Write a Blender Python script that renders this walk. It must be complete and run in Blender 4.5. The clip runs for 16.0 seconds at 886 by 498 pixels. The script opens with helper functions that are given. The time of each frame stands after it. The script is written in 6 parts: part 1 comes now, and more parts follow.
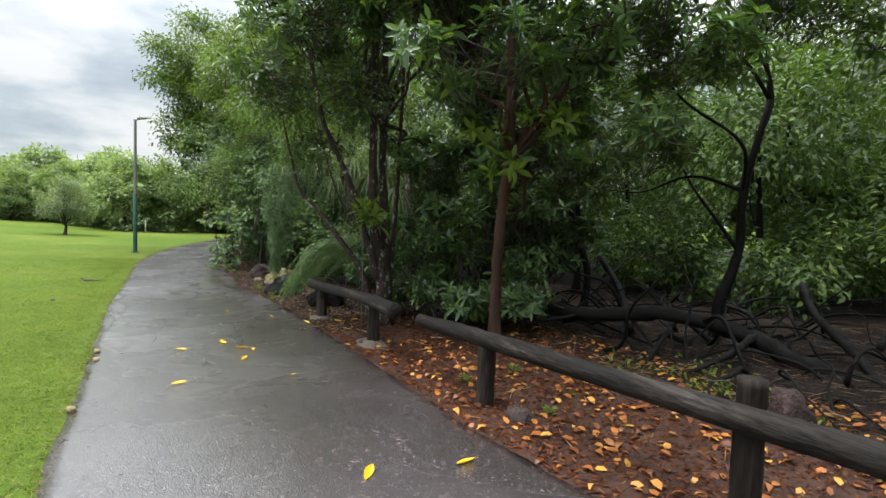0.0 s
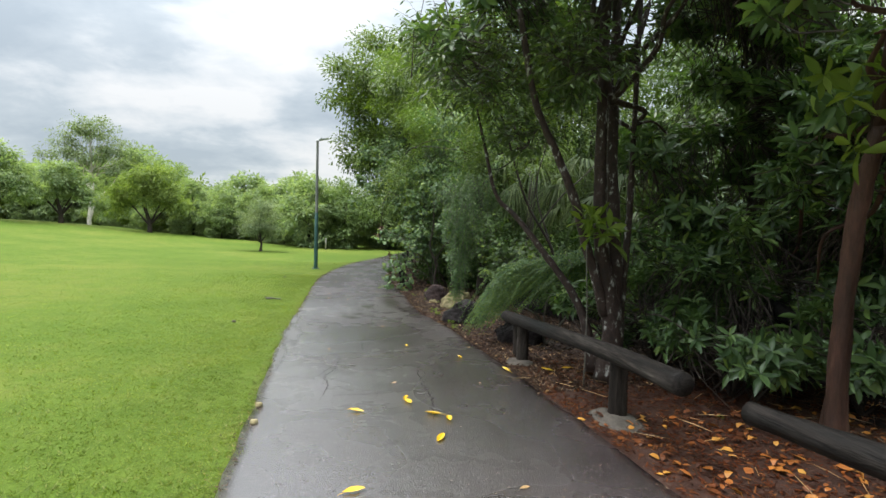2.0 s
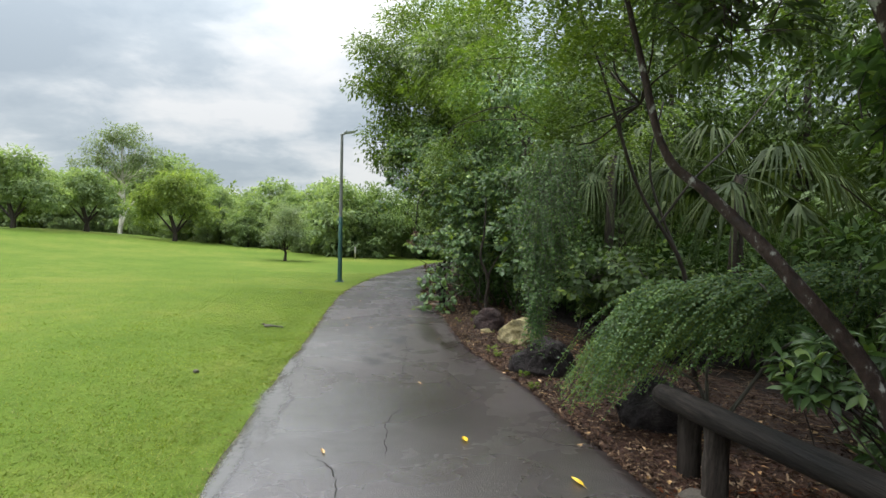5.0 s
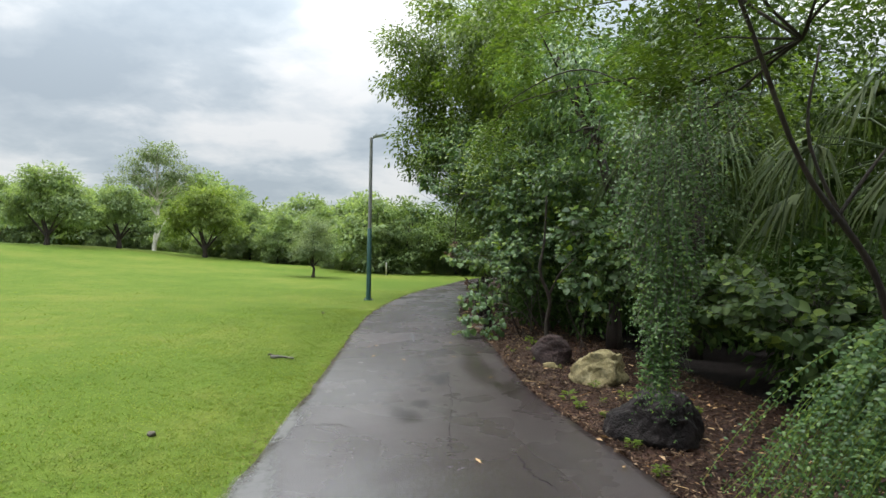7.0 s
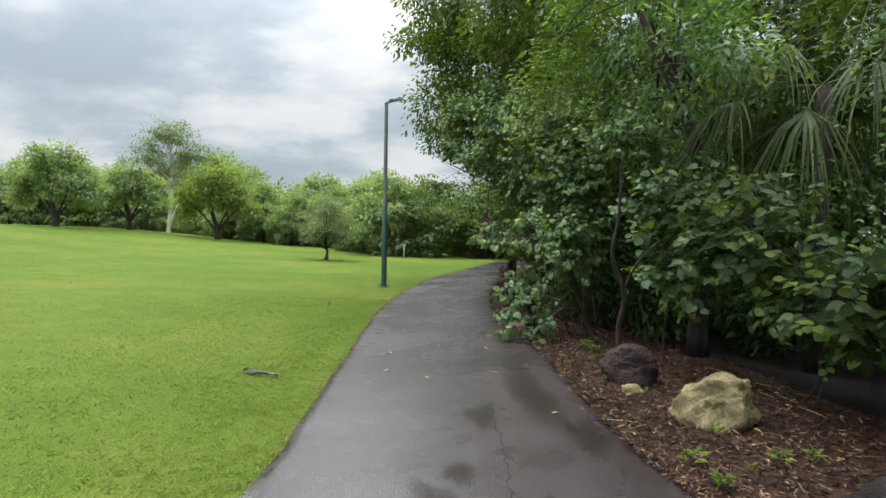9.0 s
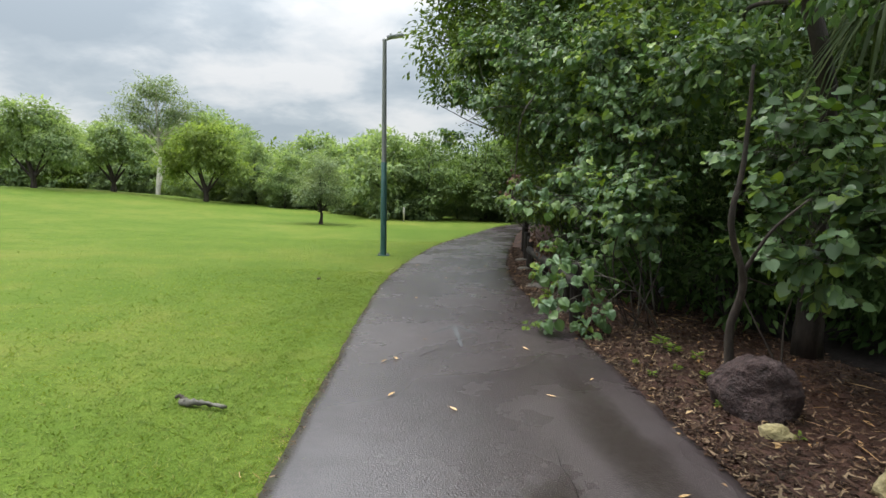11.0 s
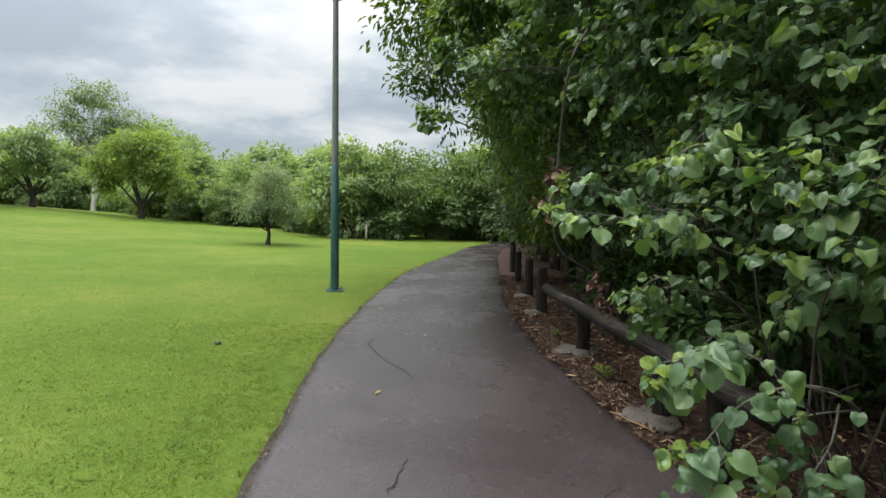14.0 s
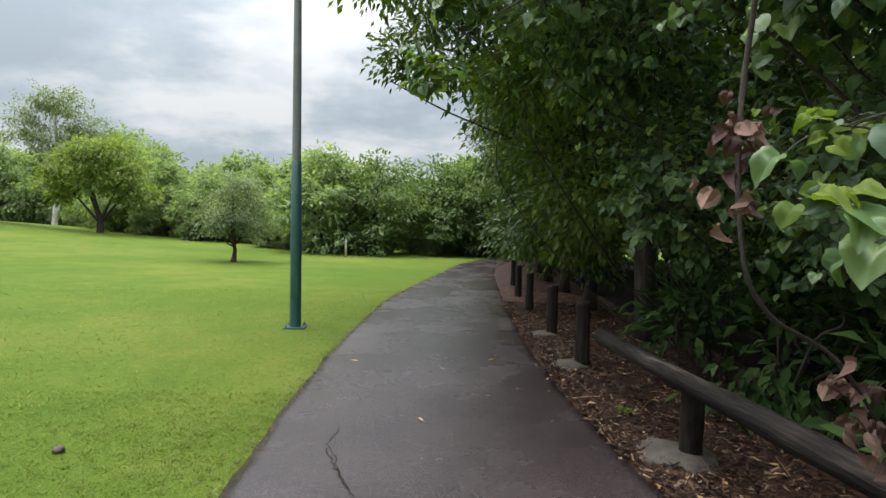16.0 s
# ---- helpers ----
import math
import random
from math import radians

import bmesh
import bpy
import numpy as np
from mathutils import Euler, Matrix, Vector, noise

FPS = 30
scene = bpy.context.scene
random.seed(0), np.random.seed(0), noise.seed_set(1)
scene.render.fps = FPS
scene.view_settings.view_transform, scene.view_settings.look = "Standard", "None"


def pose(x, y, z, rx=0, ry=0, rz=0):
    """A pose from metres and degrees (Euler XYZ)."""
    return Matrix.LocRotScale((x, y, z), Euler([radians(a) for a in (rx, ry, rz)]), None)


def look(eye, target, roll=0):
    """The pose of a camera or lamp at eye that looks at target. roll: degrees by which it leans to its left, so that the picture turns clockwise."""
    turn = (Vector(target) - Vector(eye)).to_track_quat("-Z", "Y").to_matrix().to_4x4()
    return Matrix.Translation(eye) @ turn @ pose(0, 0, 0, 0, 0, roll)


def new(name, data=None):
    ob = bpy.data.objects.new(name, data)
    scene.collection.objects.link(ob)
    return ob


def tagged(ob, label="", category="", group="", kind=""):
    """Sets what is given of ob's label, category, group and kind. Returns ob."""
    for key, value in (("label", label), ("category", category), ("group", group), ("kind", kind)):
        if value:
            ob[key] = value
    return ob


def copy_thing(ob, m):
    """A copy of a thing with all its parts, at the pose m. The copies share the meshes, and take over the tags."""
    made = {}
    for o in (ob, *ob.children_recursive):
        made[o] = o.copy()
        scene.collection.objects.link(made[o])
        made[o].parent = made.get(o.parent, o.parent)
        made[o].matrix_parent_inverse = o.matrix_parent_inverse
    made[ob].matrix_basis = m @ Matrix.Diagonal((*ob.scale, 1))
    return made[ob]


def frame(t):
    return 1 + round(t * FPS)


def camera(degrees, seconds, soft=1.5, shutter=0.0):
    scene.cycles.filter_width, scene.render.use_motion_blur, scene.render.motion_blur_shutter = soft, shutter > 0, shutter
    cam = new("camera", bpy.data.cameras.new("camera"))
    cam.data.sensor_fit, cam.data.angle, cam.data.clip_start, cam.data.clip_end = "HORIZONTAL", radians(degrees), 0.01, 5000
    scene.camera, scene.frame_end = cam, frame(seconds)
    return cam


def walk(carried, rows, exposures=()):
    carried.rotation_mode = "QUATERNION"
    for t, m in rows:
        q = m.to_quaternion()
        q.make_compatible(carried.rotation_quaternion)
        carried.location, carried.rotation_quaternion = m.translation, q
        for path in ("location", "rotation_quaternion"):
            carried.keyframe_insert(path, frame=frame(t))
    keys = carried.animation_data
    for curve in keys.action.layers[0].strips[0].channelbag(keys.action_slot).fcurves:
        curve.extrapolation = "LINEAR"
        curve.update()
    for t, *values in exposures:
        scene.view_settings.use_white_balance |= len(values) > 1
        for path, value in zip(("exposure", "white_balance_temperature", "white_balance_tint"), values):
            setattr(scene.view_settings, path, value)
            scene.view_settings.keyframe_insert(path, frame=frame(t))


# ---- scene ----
cam = camera(80.4, 16.0)
EXPOSURE = 0.75
METRES, EYE, TILT, LEAN, TURN = 17.4, 1.5, 0.0, 0.0, -25.7
ROWS = [
    (0.0, 0.0, 0.0, 0.0, 0.13, -3.53, -2.07),
    (0.5, -0.0137, 0.0278, -0.0009, 1.8, -3.39, -1.96),
    (1.0, -0.0292, 0.0543, -0.0021, 6.28, -3.13, -1.8),
    (1.5, -0.0435, 0.0825, -0.0035, 12.38, -2.69, -1.63),
    (2.0, -0.0564, 0.1092, -0.0034, 17.2, -2.29, -1.46),
    (2.5, -0.0698, 0.1388, -0.0054, 19.46, -1.97, -1.42),
    (3.0, -0.0822, 0.1655, -0.0055, 20.19, -1.86, -1.34),
    (3.5, -0.0957, 0.1955, -0.0074, 20.47, -1.75, -1.31),
    (4.0, -0.1083, 0.2252, -0.007, 20.57, -1.6, -1.3),
    (6.5, -0.1755, 0.3587, -0.0147, 22.31, -0.48, -1.13),
    (7.0, -0.1905, 0.3821, -0.0165, 24.14, 0.33, -1.03),
    (7.5, -0.2078, 0.41, -0.0181, 25.39, 0.44, -1.0),
    (8.0, -0.2248, 0.438, -0.0202, 25.77, -0.36, -1.02),
    (8.5, -0.2375, 0.462, -0.0189, 25.96, -1.09, -1.01),
    (9.0, -0.2509, 0.4869, -0.0191, 26.08, -1.66, -1.02),
    (9.5, -0.2649, 0.5094, -0.0195, 26.1, -2.75, -1.01),
    (12.0, -0.3467, 0.6376, -0.0235, 25.02, -6.46, -0.96),
    (12.5, -0.3615, 0.6669, -0.024, 24.11, -5.81, -1.02),
    (13.0, -0.3777, 0.6983, -0.0238, 23.09, -5.09, -1.06),
    (13.5, -0.3945, 0.7271, -0.0247, 22.37, -4.43, -1.06),
    (14.0, -0.4088, 0.7583, -0.0248, 22.02, -3.82, -1.03),
    (14.5, -0.4206, 0.7882, -0.0253, 21.74, -3.24, -1.02),
    (15.0, -0.4368, 0.82, -0.0259, 21.3, -2.69, -1.06),
    (15.5, -0.4534, 0.8496, -0.027, 20.77, -2.34, -1.09),
    (16.0, -0.4691, 0.8805, -0.0268, 20.22, -2.2, -1.06),
]
walk(cam, [(t, pose(0, 0, EYE, TILT, LEAN, TURN) @ pose(METRES * x, METRES * y, METRES * z, 90 + pitch, roll, yaw)) for t, x, y, z, yaw, pitch, roll in ROWS], [(0.0, EXPOSURE + 0.17), (0.9, EXPOSURE + 0.27), (1.6, EXPOSURE + 0.23), (2.6, EXPOSURE + 0.02), (6.5, EXPOSURE), (7.6, EXPOSURE - 0.08), (9.5, EXPOSURE - 0.04), (16.0, EXPOSURE - 0.02)])

# ---- world, sun, sky ----
world = bpy.data.worlds.new("overcast_sky")
scene.world = world
world.use_nodes = True
wn, wl = world.node_tree.nodes, world.node_tree.links
wn.clear()


def node(tree, kind, **values):
    n = tree.nodes.new(kind)
    for key, value in values.items():
        n.inputs[key.replace("_", " ")].default_value = value
    return n


def ramp(tree, source, stops):
    n = tree.nodes.new("ShaderNodeValToRGB")
    while len(n.color_ramp.elements) < len(stops):
        n.color_ramp.elements.new(0.5)
    for e, (p, c) in zip(n.color_ramp.elements, stops):
        e.position, e.color = p, (*c, 1)
    tree.links.new(source, n.inputs[0])
    return n.outputs[0]


def arith(tree, op, a, b):
    n = tree.nodes.new("ShaderNodeMath")
    n.operation = op
    for i, v in enumerate((a, b)):
        if isinstance(v, (int, float)):
            n.inputs[i].default_value = v
        else:
            tree.links.new(v, n.inputs[i])
    return n.outputs[0]


def build_sky():
    tree = world.node_tree
    coord = tree.nodes.new("ShaderNodeTexCoord")
    sep = tree.nodes.new("ShaderNodeSeparateXYZ")
    wl.new(coord.outputs["Generated"], sep.inputs[0])
    up = arith(tree, "MAXIMUM", sep.outputs[2], 0.0)
    flat = arith(tree, "ADD", up, 0.3)
    join = tree.nodes.new("ShaderNodeCombineXYZ")
    wl.new(arith(tree, "DIVIDE", sep.outputs[0], flat), join.inputs[0])
    wl.new(arith(tree, "MULTIPLY", arith(tree, "DIVIDE", sep.outputs[1], flat), 1.25), join.inputs[1])
    big = node(tree, "ShaderNodeTexNoise", Scale=1.5, Detail=9.0, Roughness=0.5, Distortion=0.12)
    big.noise_dimensions = "2D"
    wl.new(join.outputs[0], big.inputs["Vector"])
    puff = node(tree, "ShaderNodeTexNoise", Scale=5.5, Detail=7.0, Roughness=0.6, Distortion=0.2)
    puff.noise_dimensions = "2D"
    wl.new(join.outputs[0], puff.inputs["Vector"])
    bank = arith(tree, "ADD", arith(tree, "MULTIPLY", big.outputs[0], 0.8), arith(tree, "MULTIPLY", puff.outputs[0], 0.2))
    cloud = ramp(tree, bank, ((0.38, (0.47, 0.54, 0.6)), (0.48, (0.58, 0.645, 0.695)), (0.54, (0.73, 0.775, 0.805)), (0.63, (0.9, 0.91, 0.91))))
    lift = arith(tree, "ADD", arith(tree, "MULTIPLY", arith(tree, "POWER", up, 3.0), ZENITH), HORIZON)
    sky = tree.nodes.new("ShaderNodeTexSky")
    sky.sky_type, sky.sun_disc = "NISHITA", False
    sky.sun_elevation, sky.sun_rotation = radians(SUN_UP), radians(SUN_ROUND)
    clouds = tree.nodes.new("ShaderNodeBackground")
    wl.new(cloud, clouds.inputs[0])
    wl.new(lift, clouds.inputs[1])
    blue = tree.nodes.new("ShaderNodeBackground")
    blue.inputs[1].default_value = 0.08
    wl.new(sky.outputs[0], blue.inputs[0])
    mix = tree.nodes.new("ShaderNodeMixShader")
    mix.inputs[0].default_value = 0.1
    wl.new(clouds.outputs[0], mix.inputs[1])
    wl.new(blue.outputs[0], mix.inputs[2])
    out = tree.nodes.new("ShaderNodeOutputWorld")
    wl.new(mix.outputs[0], out.inputs[0])


SUN_UP, SUN_ROUND = 66, -60
HORIZON, ZENITH = 0.54, 6.2
build_sky()
sun = new("sun", bpy.data.lights.new("sun", "SUN"))
sun.data.energy, sun.data.angle, sun.data.color = 1.5, radians(25), (1.0, 0.96, 0.9)
sun.matrix_world = look((0, 0, 30), (0.35 * 30, -0.2 * 30, 30 - 0.91 * 30))


# ---- materials ----
def material(name):
    m = bpy.data.materials.new(name)
    m.use_nodes = True
    return m, m.node_tree, m.node_tree.nodes["Principled BSDF"]


def noise_tex(tree, scale, detail=4.0, rough=0.6, stretch=None, distort=0.0):
    n = node(tree, "ShaderNodeTexNoise", Scale=scale, Detail=detail, Roughness=rough, Distortion=distort)
    c = tree.nodes.new("ShaderNodeTexCoord")
    if stretch:
        mp = tree.nodes.new("ShaderNodeMapping")
        mp.inputs["Scale"].default_value = stretch
        tree.links.new(c.outputs["Object"], mp.inputs[0])
        tree.links.new(mp.outputs[0], n.inputs["Vector"])
    else:
        tree.links.new(c.outputs["Object"], n.inputs["Vector"])
    return n.outputs[0]


def blend(tree, mode, fac, a, b):
    n = tree.nodes.new("ShaderNodeMix")
    n.data_type, n.blend_type = "RGBA", mode
    for i, v in ((0, fac), (6, a), (7, b)):
        if isinstance(v, (int, float)):
            n.inputs[i].default_value = v
        elif isinstance(v, tuple):
            n.inputs[i].default_value = (*v, 1)
        else:
            tree.links.new(v, n.inputs[i])
    return n.outputs[2]


def bump(tree, shader, height, strength, distance):
    b = node(tree, "ShaderNodeBump", Strength=strength, Distance=distance)
    tree.links.new(height, b.inputs["Height"])
    tree.links.new(b.outputs[0], shader.inputs["Normal"])


def surface(name, stops, scale, rough=(0.6, 0.9), fine=60.0, relief=0.5, depth=0.01, stretch=None, speck=0.35, metal=0.0, gloss=0.3):
    """A mottled surface: a coarse colour pattern, a fine grain over it, roughness that varies, and relief."""
    m, tree, s = material(name)
    coarse = noise_tex(tree, scale, 5.0, 0.62, stretch)
    grain = noise_tex(tree, fine, 3.0, 0.7, stretch)
    colour = ramp(tree, coarse, stops)
    dark = ramp(tree, grain, ((0.3, (1 - speck,) * 3), (0.7, (1 + speck * 0.6,) * 3)))
    tree.links.new(blend(tree, "MULTIPLY", 1.0, colour, dark), s.inputs["Base Color"])
    r = ramp(tree, coarse, ((0.35, (rough[0],) * 3), (0.65, (rough[1],) * 3)))
    tree.links.new(r, s.inputs["Roughness"])
    s.inputs["Metallic"].default_value = metal
    s.inputs["Specular IOR Level"].default_value = gloss
    bump(tree, s, blend(tree, "MIX", 0.45, coarse, grain), relief, depth)
    return m


def leaf_material(name, stops, rough=0.42, through_light=0.3, gloss=0.45):
    m, tree, s = material(name)
    geo = tree.nodes.new("ShaderNodeNewGeometry")
    colour = ramp(tree, geo.outputs["Random Per Island"], stops)
    patch = ramp(tree, noise_tex(tree, 0.9, 3.0), ((0.3, (0.72, 0.78, 0.7)), (0.7, (1.2, 1.15, 1.05))))
    colour = blend(tree, "MULTIPLY", 1.0, colour, patch)
    tree.links.new(colour, s.inputs["Base Color"])
    s.inputs["Roughness"].default_value = rough
    s.inputs["Specular IOR Level"].default_value = gloss
    t = tree.nodes.new("ShaderNodeBsdfTranslucent")
    tree.links.new(blend(tree, "MULTIPLY", 1.0, colour, (1.15, 1.25, 0.5)), t.inputs[0])
    mix = tree.nodes.new("ShaderNodeMixShader")
    mix.inputs[0].default_value = through_light
    tree.links.new(s.outputs[0], mix.inputs[1])
    tree.links.new(t.outputs[0], mix.inputs[2])
    tree.links.new(mix.outputs[0], tree.nodes["Material Output"].inputs[0])
    return m


def asphalt_material():
    m, tree, s = material("wet_asphalt")
    stain = noise_tex(tree, 0.55, 5.0, 0.6, None, 0.6)
    streak = noise_tex(tree, 2.2, 4.0, 0.6)
    stones = node(tree, "ShaderNodeTexVoronoi", Scale=95.0)
    c = tree.nodes.new("ShaderNodeTexCoord")
    tree.links.new(c.outputs["Object"], stones.inputs["Vector"])
    grit = noise_tex(tree, 160.0, 2.0, 0.6)
    colour = ramp(tree, stain, ((0.3, (0.03, 0.0225, 0.0235)), (0.5, (0.043, 0.033, 0.0345)), (0.7, (0.06, 0.048, 0.0495))))
    fleck = ramp(tree, grit, ((0.4, (0.5, 0.5, 0.5)), (0.58, (1.15, 1.13, 1.1)), (0.7, (2.6, 2.5, 2.4))))
    spot = tree.nodes.new("ShaderNodeSeparateXYZ")
    tree.links.new(c.outputs["Object"], spot.inputs[0])
    # pale aggregate, strengthened towards low y to paint in missing sky sheen
    washed = arith(tree, "MINIMUM", arith(tree, "MAXIMUM", arith(tree, "SUBTRACT", 1.0, arith(tree, "MULTIPLY", spot.outputs[1], 0.08)), 0.0), 1.0)
    stone_pick = node(tree, "ShaderNodeTexVoronoi", Scale=70.0)
    tree.links.new(c.outputs["Object"], stone_pick.inputs["Vector"])
    pale = ramp(tree, stone_pick.outputs["Distance"], ((0.22, (0.26, 0.23, 0.215)), (0.42, (0.0, 0.0, 0.0))))
    some = ramp(tree, noise_tex(tree, 30.0, 2.0), ((0.52, (0.0, 0.0, 0.0)), (0.6, (1.0, 1.0, 1.0))))
    pale = blend(tree, "MULTIPLY", 1.0, pale, some)
    tone = blend(tree, "MULTIPLY", 0.85, colour, fleck)
    tone = blend(tree, "ADD", arith(tree, "ADD", arith(tree, "MULTIPLY", washed, 0.9), 0.06), tone, pale)
    tree.links.new(tone, s.inputs["Base Color"])
    wet = blend(tree, "MIX", 0.35, stain, streak)
    tree.links.new(ramp(tree, wet, ((0.36, (0.16,) * 3), (0.5, (0.26,) * 3), (0.64, (0.4,) * 3))), s.inputs["Roughness"])
    s.inputs["Specular IOR Level"].default_value = 0.36
    film = ramp(tree, noise_tex(tree, 0.8, 4.0, 0.6, None, 0.4), ((0.38, (0.95,) * 3), (0.6, (0.6,) * 3)))
    rain = arith(tree, "MAXIMUM", arith(tree, "SUBTRACT", 1.6, arith(tree, "MULTIPLY", spot.outputs[1], 0.085)), 0.06)
    wetter = arith(tree, "MINIMUM", arith(tree, "MULTIPLY", film, arith(tree, "MULTIPLY", rain, 1.4)), 1.0)
    tree.links.new(wetter, s.inputs["Coat Weight"])
    tree.links.new(ramp(tree, noise_tex(tree, 0.5, 2.0, 0.5), ((0.3, (0.2,) * 3), (0.7, (0.36,) * 3))), s.inputs["Coat Roughness"])
    s.inputs["Coat IOR"].default_value = 2.1
    bump(tree, s, blend(tree, "MIX", 0.3, stones.outputs["Distance"], grit), 0.5, 0.005)
    tree.links.new(s.inputs["Normal"].links[0].from_socket, s.inputs["Coat Normal"])
    return m


def lawn_material():
    m, tree, s = material("mown_lawn")
    wide = noise_tex(tree, 0.16, 4.0, 0.6)
    mid = noise_tex(tree, 1.6, 5.0, 0.65)
    fine = noise_tex(tree, 55.0, 3.0, 0.7)
    colour = ramp(tree, blend(tree, "MIX", 0.4, wide, mid), ((0.34, (0.056, 0.096, 0.013)), (0.5, (0.081, 0.118, 0.019)), (0.64, (0.122, 0.138, 0.029))))
    tuft = noise_tex(tree, 16.0, 4.0, 0.7)
    tip = ramp(tree, blend(tree, "MIX", 0.5, fine, tuft), ((0.36, (0.66, 0.7, 0.62)), (0.5, (1.0, 1.0, 1.0)), (0.64, (1.25, 1.22, 1.2))))
    tree.links.new(blend(tree, "MULTIPLY", 0.9, colour, tip), s.inputs["Base Color"])
    s.inputs["Roughness"].default_value = 0.75
    s.inputs["Specular IOR Level"].default_value = 0.03
    bump(tree, s, fine, 0.7, 0.02)
    return m


